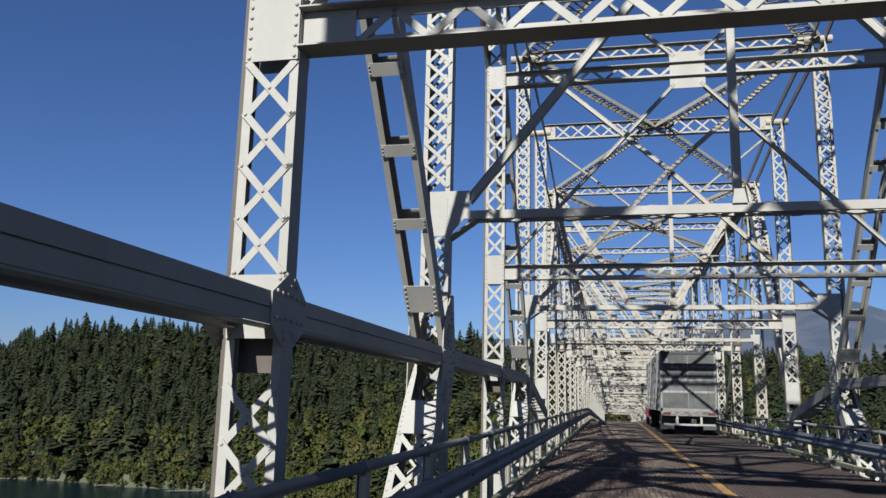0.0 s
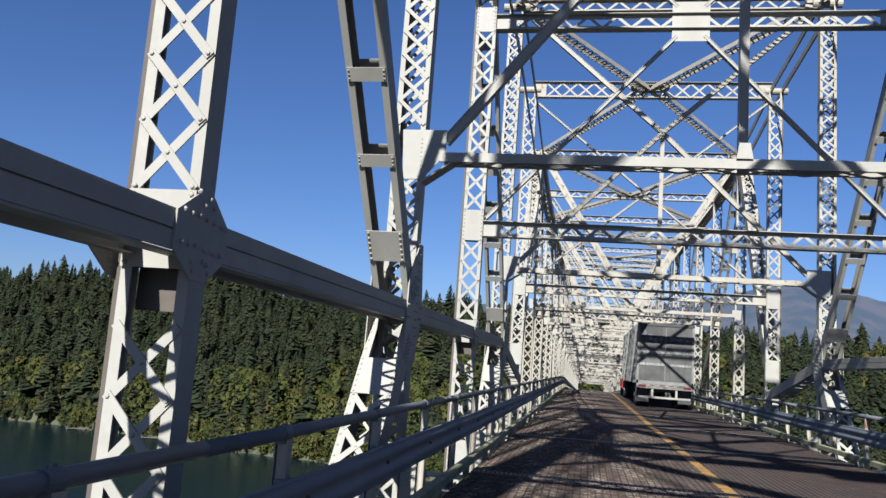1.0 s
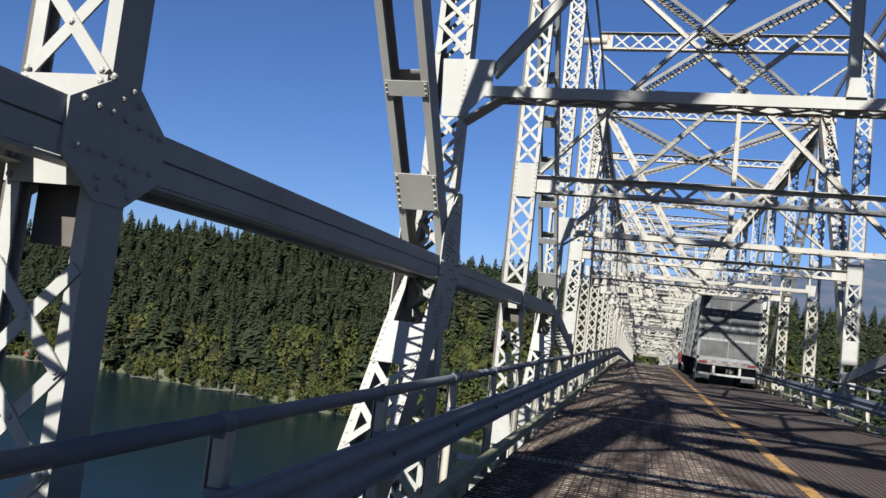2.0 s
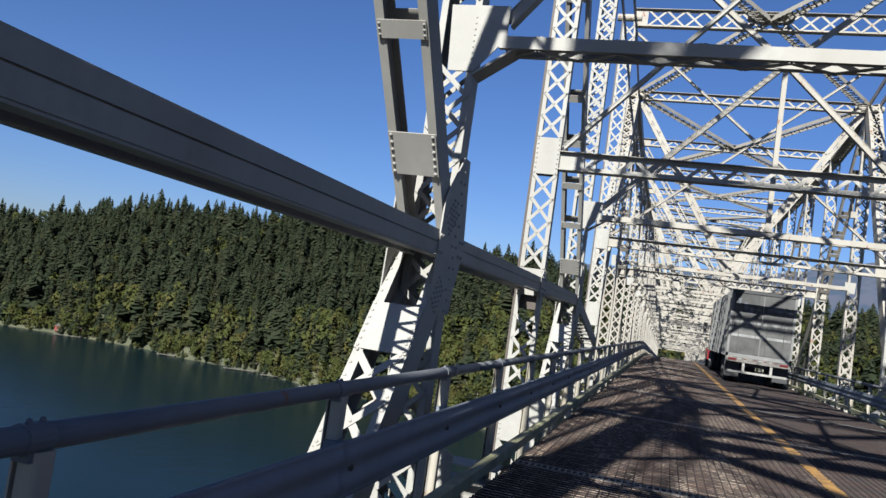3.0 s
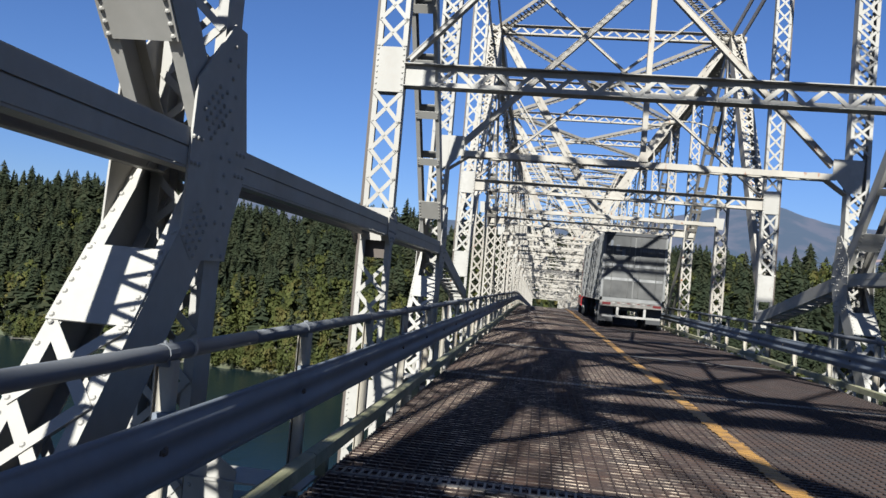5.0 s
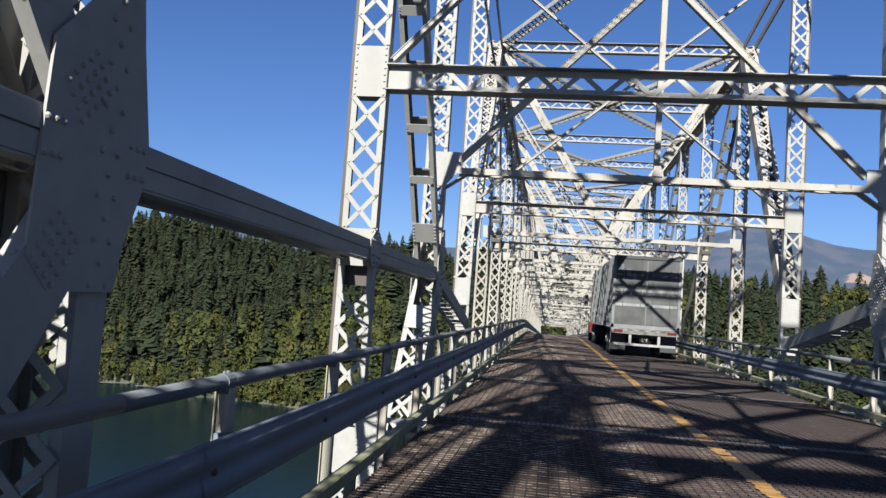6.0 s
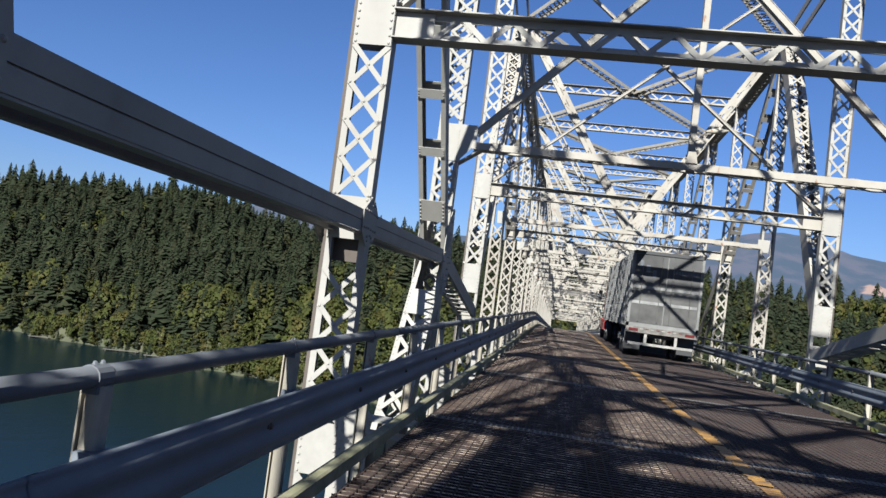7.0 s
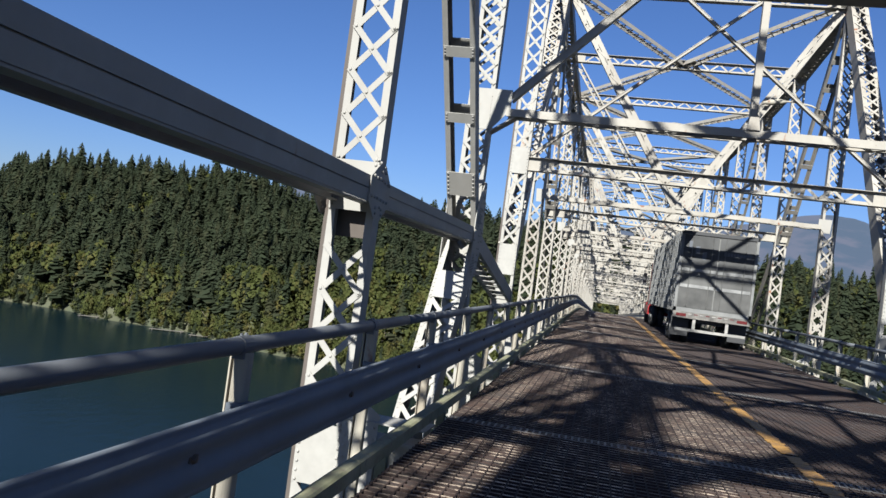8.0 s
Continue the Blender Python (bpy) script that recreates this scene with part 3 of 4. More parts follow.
def brace(name, label, p, q, w, group, mat=None, u=(0, 1, 0), laced=True, dense=False, plated=False):
    """A brace of two angles back to back, with small lacing between when it is wide."""
    mat = mat or STEEL_FAR
    f = frame_along(p, q, u)
    ln = (Vector(q) - Vector(p)).length
    root = thing(name, label, "brace", group, m=f)
    for k in (-1, 1):
        o = k * w / 2
        poly = [(-0.075, o), (0.075, o), (0.075, o - k * 0.05), (0.062, o - k * 0.05), (0.062, o - k * 0.012), (-0.075, o - k * 0.012)]
        part("angle", Build().prism(poly if k < 0 else poly[::-1], Matrix.Identity(4), ln).mesh("angle", mat), root)
    if not laced:
        part("web_plate", Build().box((-0.062, -w / 2 + 0.012, 0.02), (-0.052, w / 2 - 0.012, ln - 0.02)).mesh("web_plate", mat), root)
    if laced:
        b = Build()
        n = max(2, round(ln / 0.24))
        for i in range(n):
            a, c = ln * i / n, ln * (i + 1) / n
            g = frame_along((-0.09, -w / 2 if i % 2 else w / 2, a), (-0.09, w / 2 if i % 2 else -w / 2, c), (1, 0, 0))
            b.box((-0.005, -0.025, 0), (0.005, 0.025, math.hypot(w, ln / n)), g)
            if dense:
                g = frame_along((-0.08, -w / 2, a), (-0.08, w / 2, c), (1, 0, 0))
                b.box((-0.004, -0.034, 0), (0.004, 0.034, math.hypot(w, ln / n)), g)
        if plated:
            part("top_plate", Build().box((0.076, -w / 2, 0.05), (0.086, w / 2, ln - 0.05)).mesh("top_plate", mat), root)
        part("lacing", b.mesh("lacing", mat), root)["kind"] = "stuff"
    return root


XI0, XI1 = side_x(-1) + 0.25, side_x(1) - 0.25
uneven = random.Random(3)
for n in range(-2, LAST):
    y, zt, zd = node_y(n), top_z(n), deck_z(node_y(n)) + (uneven.uniform(-0.22, 0.30) if n > 6 else 0.0)
    near = 0 <= n <= 2
    even = n % 2 == 1
    mat = STEEL if near else STEEL_FAR
    if even:
        cross_strut_box(y, zd + 4.33, XI0 + (0.24 if n < 5 else 0.0), XI1 - (0.24 if n < 5 else 0.0), mat, "white box cross strut with laced underside over the road")
        cz = (zt + zd + 4.7) / 2
        if n == -1:
            for s in (-1, 1):
                for zc in (8.9, 17.6):
                    member("portal_brace", "broad white laced portal brace over the pier", "brace", "portal braces", (XC + s * (HALF - 0.3), y, 12.55), (XC + s * 0.1, y, zc), (0, 0, 1), w=0.36, d=0.2, fl=0.14, style="X", pitch=0.4, bar=0.06, faces=(1,))
        elif n < 5:
            for s in (-1, 1):
                lo, mid, hi = (XC + s * (HALF - 0.52), y, zd + 4.66), (XC, y, cz), (XC + s * (HALF - 0.3), y, zt - 0.2)
                brace("sway_brace", "white steel sway brace of paired angles", lo, mid, 0.13, "sway braces", mat, laced=False)
                brace("sway_brace", "white steel sway brace of paired angles", mid, hi, 0.13, "sway braces", mat, laced=False)
            brace("hanger", "white upright steel hanger at the middle of the strut", (XC, y, zd + 4.5), (XC, y, cz), 0.12, "strut hangers", mat, laced=False)
            tagged(new("brace_plate", Build().box((XC - 0.10, y - 0.1, cz - 0.10), (XC + 0.10, y - 0.085, cz + 0.10)).mesh("brace_plate", mat)), "white gusset plate where the sway braces cross", "gusset plate", "brace plates")
        else:
            for s in (-1, 1):
                member("sway_brace", "broad white steel sway brace down to the middle of the strut", "brace", "sway braces", (XC + s * (HALF - 0.4), y, zt - 0.3), (XC + s * (0.12 if n < 9 else uneven.uniform(0.1, 2.2)), y, zd + 4.6), (1, 0, 0), w=0.30, d=0.2, fl=0.14, style="Z", pitch=0.5, faces=(1,))
        b = Build().prism([(XC - 0.11, zd + 4.46), (XC + 0.11, zd + 4.46), (XC + 0.07, zd + 4.68), (XC - 0.07, zd + 4.68)], Matrix(((1, 0, 0, 0), (0, 0, -1, y - 0.19), (0, 1, 0, 0), (0, 0, 0, 1))), 0.014)
        tagged(new("brace_plate", b.mesh("brace_plate", mat)), "white tapered gusset plate at the foot of the hanger", "gusset plate", "brace plates")
    else:
        cross_strut_open(y - 0.02, zd + 4.34, 0.33, 0.30, XI0, XI1, near, mat, "laced steel cross strut with dark flanges over the road")
        if n <= 2:
            cross_strut_open(y, 9.28, 0.34, 0.33, XI0, XI1, near and n == 2, mat, "laced upper cross strut with a white middle plate")
            tagged(new("brace_plate", Build().box((XC - 0.41, y - 0.06, 8.97), (XC + 0.41, y - 0.045, 9.91)).mesh("brace_plate", STEEL)), "square white gusset plate at the middle of the upper strut", "gusset plate", "brace plates")
            for s in (-1, 1):
                brace("sway_brace", "white steel sway brace of paired angles", (XC + s * (HALF - 0.3), y, 4.75), (XC + s * 0.3, y, 9.1), 0.07, "sway braces", mat, laced=False)
                brace("sway_brace", "white steel sway brace of paired angles", (XC + s * 0.3, y, 9.8), (XC + s * (HALF - 0.3), y, zt - 0.2), 0.07, "sway braces", mat, laced=False)
        elif n > 5:
            for s in (-1, 1):
                member("sway_brace", "white laced steel sway brace down to the middle of the strut", "brace", "sway braces", (XC + s * (HALF - 0.4 - (uneven.uniform(0.0, 3.0) if n > 8 else 0.0)), y, zt - 0.3), (XC + s * (0.12 if n < 9 else uneven.uniform(0.1, 3.6)), y, zd + 4.75), (1, 0, 0), w=0.26, d=0.14, fl=0.06, style="X", pitch=0.3, bar=0.045, faces=(-1,))
        else:
            for s in (-1, 1):
                brace("sway_brace", "thin white steel sway brace", (XC + s * (HALF - 0.3), y, zd + 4.75), (XC - s * (HALF - 0.3), y + 0.1 * s, zt - 0.5), 0.07, "sway braces", mat, laced=False)
    hgt = 0.62 if n == 4 else 0.36
    if n > -2:
        cross_strut_open(y, zt - hgt * 0.5, hgt, 0.62 if n == 4 else 0.36, XI0 - 0.1, XI1 + 0.1, False, STEEL_FAR, "white laced top strut between the trusses", "X" if n == 4 else "Z")
    if n == -1:
        # Unseen strut, guessed in to throw a shadow band across the road.
        deep = thing("cross_strut", "unseen deep white plated cross strut, added for its shadow", "cross strut", "deep cross struts")
        part("web", Build().box((XI0, y - 0.008, 12.22), (XI1, y + 0.008, 12.80)).mesh("web", STEEL_FAR), deep)
        for zz in (12.205, 12.80):
            part("flange", Build().box((XI0, y - 0.15, zz), (XI1, y + 0.15, zz + 0.014)).mesh("flange", STEEL_FAR), deep)
        # Unseen plates, shaped to cast the dark patch on the road.
        for s in (-1, 1):
            poly = [(-1.9, -0.35), (0.9, -0.35), (0.9, 0.15), (0.35, 0.8), (-0.9, 0.8), (-1.9, 0.15)]
            f = Matrix(((0, -s, 0, side_x(s)), (1, 0, 0, y), (0, 0, 1, zt + 0.3), (0, 0, 0, 1)))
            tagged(new("chord_gusset", Build().prism(poly, f, 0.016).mesh("chord_gusset", STEEL_FAR)), "unseen broad gusset plate on the top chord, added for its shadow", "gusset plate", "chord gussets")
    if not even and n < 8:
        cp = [(-0.75, -0.3), (0.75, -0.3), (0.75, 0.3), (0.3, 0.55), (-0.3, 0.55), (-0.75, 0.3)]
        tagged(new("lateral_plate", Build().prism(cp, Matrix.Translation((XC, y, zt + 0.14)), 0.014).mesh("lateral_plate", STEEL_FAR)), "flat steel plate where the top laterals meet", "gusset plate", "lateral plates")
    # flat bracing between the top chords, meeting at the middle of every other strut
    if not even:
        for m_ in (n - 1, n + 1):
            if -2 <= m_ < LAST:
                for s in (-1, 1):
                    # Unseen ones near the start are widened and plated to shade the road.
                    brace("top_lateral", "shaded steel top lateral brace with fine lacing", (XC + s * 0.15, y, zt + 0.05), (XC + s * (HALF - 0.2), node_y(m_), top_z(m_) + 0.05), 0.42 if n > 2 else 0.6, "top laterals", STEEL_FAR, u=(0, 0, 1), laced=n < 9, dense=n < 6, plated=n < 1)


# ---------- river, banks, mountains ----------
WATER_Z = -43.0
AZ = [-180, -110, -75, -60, -50, -44, -41, -38, -33, -28, -24, -20, -15, -10, 0, 12, 20, 30, 45, 70, 110, 180]
SHORE_R = [1500, 1300, 900, 640, 520, 480, 462, 448, 408, 388, 350, 338, 318, 300, 285, 280, 280, 285, 300, 360, 900, 1500]
CREST_EL = [0.3, 0.3, 0.4, 0.5, 1.0, 2.2, 3.0, 4.2, 4.45, 4.65, 4.4, 3.6, 4.0, 4.1, 3.6, 3.1, 2.9, 2.7, 2.5, 2.0, 0.3, 0.3]


def shore_r(a):
    """Distance of the water's edge, with small coves and points."""
    return float(np.interp(a, AZ, SHORE_R)) + 5.0 * noise.noise((a * 0.8, 0.0, 7.0)) + 3.0 * noise.noise((a * 2.9, 3.0, 1.0))


def ground_z(a, r):
    """Height of the banks at azimuth a (degrees from the bridge's line) and distance r."""
    sh = shore_r(a)
    crest_r = sh + 190
    crest = 1.5 + crest_r * math.tan(radians(float(np.interp(a, AZ, CREST_EL)))) - 14.5
    crest = max(crest, -38)
    k = (r - sh) / 190
    lump = 6 * noise.noise((a * 0.14, r * 0.012, 0.3))
    if k < 0:
        return WATER_Z - 6 * min(1, -k * 8)
    if k < 1:
        return WATER_Z + (crest - WATER_Z) * (0.05 * min(1, k * 14) + 0.95 * (k ** 0.85)) + lump * k
    return crest + lump - min(10, (k - 1) * 8)


def polar(a, r, z):
    return (r * math.sin(radians(a)), r * math.cos(radians(a)), z)


plane = Build()
plane.v = [(-4600, -4600, WATER_Z), (4600, -4600, WATER_Z), (4600, 4600, WATER_Z), (-4600, 4600, WATER_Z)]
plane.f = [(0, 1, 2, 3)]
tagged(new("water", plane.mesh("water", WATER)), "dark green-blue river water with small ripples", "river", kind="structure")

b = Build()
ring = [-14, -4, 0, 4, 9, 16, 30, 50, 75, 100, 130, 160, 190, 230, 300, 450, 800, 1700]
azs = [i * 3.0 - 180 for i in range(40)] + [i * 0.4 - 60 for i in range(251)] + [i * 3.5 + 40 for i in range(1, 41)]
for a in azs:
    for dr in ring:
        r = shore_r(a) + dr
        b.v.append(polar(a, r, ground_z(a, r)))
k = len(ring)
for i in range(len(azs) - 1):
    for j in range(k - 1):
        p = i * k + j
        b.f.append((p, p + k, p + k + 1, p + 1))
me = b.mesh("ground", SOIL, True)
me.materials.append(SHORE)
me.polygons.foreach_set("material_index", [1 if (i % (k - 1)) < 1 else 0 for i in range(len(me.polygons))])
tagged(new("ground", me), "forested river bank of dark soil with a sandy rocky shore", "river bank", kind="structure")

# far mountains
MAZ = [-180, -90, -45, -30, -24, -19, -12, 0, 6, 9.5, 12, 14, 15.7, 17, 18.8, 20.5, 26, 35, 60, 110, 180]
MEL = [1.0, 1.2, 1.5, 3.6, 4.4, 4.7, 4.2, 4.6, 5.2, 5.9, 6.6, 6.95, 6.8, 6.35, 5.75, 5.6, 5.2, 4.4, 3.0, 1.5, 1.0]
b = Build()
azs = [i * 0.6 - 180 for i in range(601)]
steps = [0.0, 0.12, 0.25, 0.38, 0.5, 0.62, 0.74, 0.86, 1.0]
for a in azs:
    el = float(np.interp(a, MAZ, MEL)) + 0.10 * noise.noise((a * 0.9, 0, 0)) + 0.05 * noise.noise((a * 3.1, 4, 0))
    for q in steps:
        r = 2700 + 1300 * q
        zz = 4000 * math.tan(radians(el)) * q ** 0.8 + WATER_Z * (1 - q) + 38 * noise.noise((a * 0.55, q * 4, 2)) * math.sin(math.pi * q)
        b.v.append(polar(a, r, zz))
k = len(steps)
for i in range(len(azs) - 1):
    for j in range(k - 1):
        p = i * k + j
        b.f.append((p, p + k, p + k + 1, p + 1))
tagged(new("backdrop", b.mesh("backdrop", MOUNTAIN, True)), "distant mountain with bare rock patches, blue haze painted on as glow", "mountain", kind="structure")


# ---------- trees ----------
def conifer_arrays(rng, h):
    """One conifer: tiers of drooping boughs round an uneven, slightly leaning crown."""
    v, f, n = [], [], []
    spread = h * rng.uniform(0.27, 0.38)
    shape = rng.uniform(0.70, 1.0)
    lean = (rng.uniform(-0.03, 0.03), rng.uniform(-0.03, 0.03))
    lobes = [(rng.uniform(0, 6.283), rng.uniform(0.15, 0.8), rng.uniform(0.15, 0.40)) for _ in range(5)]
    count = 118
    for i in range(count):
        k = 0.12 + 0.86 * ((i + rng.random()) / count) ** 1.1
        a = i * 2.399 + rng.uniform(-0.7, 0.7)
        r = spread * (1 - k) ** shape + 0.40
        for la, lk, lr in lobes:
            r *= 1 + lr * math.cos(a - la) * math.exp(-((k - lk) / 0.16) ** 2)
        r *= rng.uniform(0.60, 1.10)
        z = h * (0.05 + 0.92 * k)
        ca, sa = math.cos(a), math.sin(a)
        wd = rng.uniform(0.20, 0.38) * r + 0.20
        drop = rng.uniform(0.05, 0.45) * r
        up = h * rng.uniform(0.010, 0.060)
        ox, oy = lean[0] * z, lean[1] * z
        p0 = len(v)
        v += [(ox + ca * r * 0.10, oy + sa * r * 0.10, z + up), (ox + ca * r * 0.62 - sa * wd, oy + sa * r * 0.62 + ca * wd, z - drop * rng.uniform(0.2, 0.7)), (ox + ca * r, oy + sa * r, z - drop),
              (ox + ca * r * 0.62 + sa * wd, oy + sa * r * 0.62 - ca * wd, z - drop * rng.uniform(0.2, 0.7))]
        f += [(p0, p0 + 2, p0 + 1), (p0, p0 + 3, p0 + 2)]
        b_ = a + rng.gauss(0, 0.5)
        one = (0.42 * math.cos(b_), 0.42 * math.sin(b_), rng.uniform(0.65, 0.9))
        n += [one, one, one, one]
    p0 = len(v)
    v += [(spread * 0.60 * math.cos(i * 0.8976), spread * 0.60 * math.sin(i * 0.8976), h * 0.04) for i in range(7)] + [(lean[0] * h * 0.8, lean[1] * h * 0.8, h * 0.80)]
    f += [(p0 + i, p0 + (i + 1) % 7, p0 + 7) for i in range(7)]
    n += [(math.cos(i * 0.8976), math.sin(i * 0.8976), 0.8) for i in range(7)] + [(0, 0, 1)]
    p0, ox, oy = len(v), lean[0] * h, lean[1] * h
    v += [(ox + 0.28, oy, h * 0.93), (ox - 0.14, oy + 0.24, h * 0.93), (ox - 0.14, oy - 0.24, h * 0.93), (ox, oy, h * 0.995)]
    f += [(p0, p0 + 1, p0 + 3), (p0 + 1, p0 + 2, p0 + 3), (p0 + 2, p0, p0 + 3)]
    n += [(1, 0, 0.4), (-0.5, 0.8, 0.4), (-0.5, -0.8, 0.4), (0, 0, 1)]
    n = np.array(n)
    return np.array(v), np.array(f), n / np.linalg.norm(n, axis=1)[:, None]


def broadleaf_arrays(rng, h, wide):
    """One broadleaf crown: many small leafy scraps on a lumpy shell, with gaps."""
    lumps = []
    for _ in range(13):
        a, z = rng.uniform(0, 6.283), rng.uniform(0.22, 0.88)
        r = wide * 0.52 * math.sin(math.pi * min(0.95, z)) * rng.uniform(0.35, 1.0)
        lumps.append((r * math.cos(a), r * math.sin(a), z * h, h * rng.uniform(0.09, 0.17)))
    v, f = [], []
    for lx, ly, lz, lr in lumps:
        for _ in range(20):
            d = np.array([rng.gauss(0, 1), rng.gauss(0, 1), rng.gauss(0, 1) + 0.35])
            d /= np.linalg.norm(d)
            c = np.array([lx, ly, lz]) + d * lr * rng.uniform(0.70, 1.15)
            t1 = np.cross(d, [rng.uniform(-1, 1), rng.uniform(-1, 1), rng.uniform(-1, 1)])
            t1 /= np.linalg.norm(t1) + 1e-9
            t2 = np.cross(d, t1)
            sc = lr * rng.uniform(0.24, 0.46)
            p0 = len(v)
            v += [tuple(c + t1 * sc), tuple(c + t2 * sc * 0.8 + d * 0.3 * sc), tuple(c - t1 * sc * 0.9), tuple(c - t2 * sc - d * 0.35 * sc)]
            f += [(p0, p0 + 1, p0 + 2), (p0, p0 + 2, p0 + 3)]
    v = np.array(v)
    n = v - np.array([0, 0, h * 0.30])
    n /= np.linalg.norm(n, axis=1)[:, None]
    return v, np.array(f), n


def joined(name, mat, pieces, label, category):
    vs, fs, ns, n = [], [], [], 0
    for v, f, outward in pieces:
        vs.append(v)
        ns.append(outward)
        fs.append(f + n)
        n += len(v)
    v, f = np.concatenate(vs), np.concatenate(fs)
    me = bpy.data.meshes.new(name)
    me.vertices.add(len(v))
    me.vertices.foreach_set("co", v.astype(np.float32).ravel())
    me.loops.add(len(f) * 3)
    me.loops.foreach_set("vertex_index", f.astype(np.int32).ravel())
    me.polygons.add(len(f))
    me.polygons.foreach_set("loop_start", np.arange(0, len(f) * 3, 3, dtype=np.int32))
    me.update(calc_edges=True)
    me.normals_split_custom_set_from_vertices(np.concatenate(ns).astype(np.float32))
    me.materials.append(mat)
    return tagged(new(name, me), label, category, kind="stuff")


rng = random.Random(11)
firs = [conifer_arrays(rng, rng.uniform(15, 24)) for _ in range(20)]
broad = [broadleaf_arrays(rng, rng.uniform(9, 15), rng.uniform(7, 11)) for _ in range(12)]


def planted(arr, x, y, z, turn, sc):
    v, f, n = arr
    cn, sn = math.cos(turn), math.sin(turn)
    ca, sa = cn * sc, sn * sc
    turned = np.stack([n[:, 0] * cn - n[:, 1] * sn, n[:, 0] * sn + n[:, 1] * cn, n[:, 2]], axis=1)
    return np.stack([v[:, 0] * ca - v[:, 1] * sa + x, v[:, 0] * sa + v[:, 1] * ca + y, v[:, 2] * sc + z], axis=1), f, turned


fir_pieces, leaf_pieces, shore_trees = [], [], []
for i in range(8000):
    a = rng.uniform(-56, 36) if i < 6600 else rng.uniform(-52, -3)
    dr = 3 + 212 * rng.random() if i < 6600 else 1.5 + 34 * rng.random() if i < 7200 else -0.5 + 8 * rng.random()
    r = shore_r(a) + dr
    px, py, pz = polar(a, r, ground_z(a, r) - 0.5)
    if abs(px - XC) < 9 and py < 330:
        continue
    leafy = 0.62 if dr < 9 else 0.26 if dr < 30 else 0.02
    if -26 < a < 4 and dr < 25 + 7 * (a + 26):
        leafy = max(leafy, 0.96 - dr / 150)
    elif a > 5:
        leafy = max(leafy, 0.30)
    leafy += 0.16 * noise.noise((px * 0.02, py * 0.02, 5))
    if rng.random() < leafy:
        if dr < 14 and i < 6600 and len(shore_trees) < 90 and -48 < a < -8:
            shore_trees.append((rng.randrange(12), px, py, pz, rng.uniform(0, 6.28), rng.uniform(0.6, 1.0)))
        else:
            leaf_pieces.append(planted(broad[rng.randrange(12)], px, py, pz, rng.uniform(0, 6.28), rng.uniform(0.75, 1.45) if dr > 14 else rng.uniform(0.25, 0.75)))
    else:
        if dr > 150 and rng.random() < 0.3:
            continue
        tall = rng.uniform(0.58, 1.18) if dr > 12 else rng.uniform(0.35, 0.75) if i < 7200 else rng.uniform(0.2, 0.45)
        fir_pieces.append(planted(firs[rng.randrange(20)], px, py, pz, rng.uniform(0, 6.28), tall * (1.0 if rng.random() > 0.06 else 1.25)))
joined("conifer_forest", CONIFER, fir_pieces, "dense dark green conifer forest covering the hill", "forest")
joined("broadleaf_forest", BROADLEAF, leaf_pieces, "yellow-green broadleaf trees among the conifers", "forest")


def crown_mesh(i):
    v, f, n = broad[i]
    me = bpy.data.meshes.new("crown")
    me.from_pydata([tuple(p) for p in v], [], [tuple(int(k) for k in q) for q in f])
    me.normals_split_custom_set_from_vertices(n.astype(np.float32))
    me.materials.append(BROADLEAF)
    return me


def trunk_mesh(i):
    h = float(broad[i][0][:, 2].max())
    t = Build().tube([(0, 0, -1), (0.1, 0.05, h * 0.35), (-0.1, 0.15, h * 0.75)], [0.35, 0.25, 0.08], 6)
    for k in range(4):
        a = k * 1.7
        t.tube([(0.05, 0.05, h * (0.25 + 0.1 * k)), (math.cos(a) * h * 0.2, math.sin(a) * h * 0.2, h * (0.5 + 0.1 * k))], [0.12, 0.04], 5)
    return t.mesh("trunk", BARK)


for i, px, py, pz, turn, sc in shore_trees:
    t = thing("shore_tree", "yellow-green broadleaf tree on the river bank", "tree", "trees along the shore", m=Matrix.Translation((px, py, pz)) @ Matrix.Rotation(turn, 4, "Z") @ Matrix.Scale(sc, 4))
    part("trunk", shared(("trunk", i), lambda: trunk_mesh(i)), t)
    part("crown", shared(("crown", i), lambda: crown_mesh(i)), t)


# docks and sheds at the water's edge
def dock(a, dr, length, turn):
    x, y, _ = polar(a, shore_r(a) + dr, 0)
    d = thing("dock", "weathered wooden dock at the water's edge", "dock", "docks", m=Matrix.Translation((x, y, WATER_Z)) @ Matrix.Rotation(radians(turn), 4, "Z"))
    for i in range(6):
        part("plank", Build().box((-length / 2, -1.2 + i * 0.4, 0.55), (length / 2, -0.84 + i * 0.4, 0.65)).mesh("plank", WOOD), d)
    for k in (-1, 1):
        for j in (-1, 1):
            part("pile", Build().tube([(k * length * 0.42, j, -3), (k * length * 0.42, j, 0.95)], 0.16, 8).mesh("pile", WOOD), d)


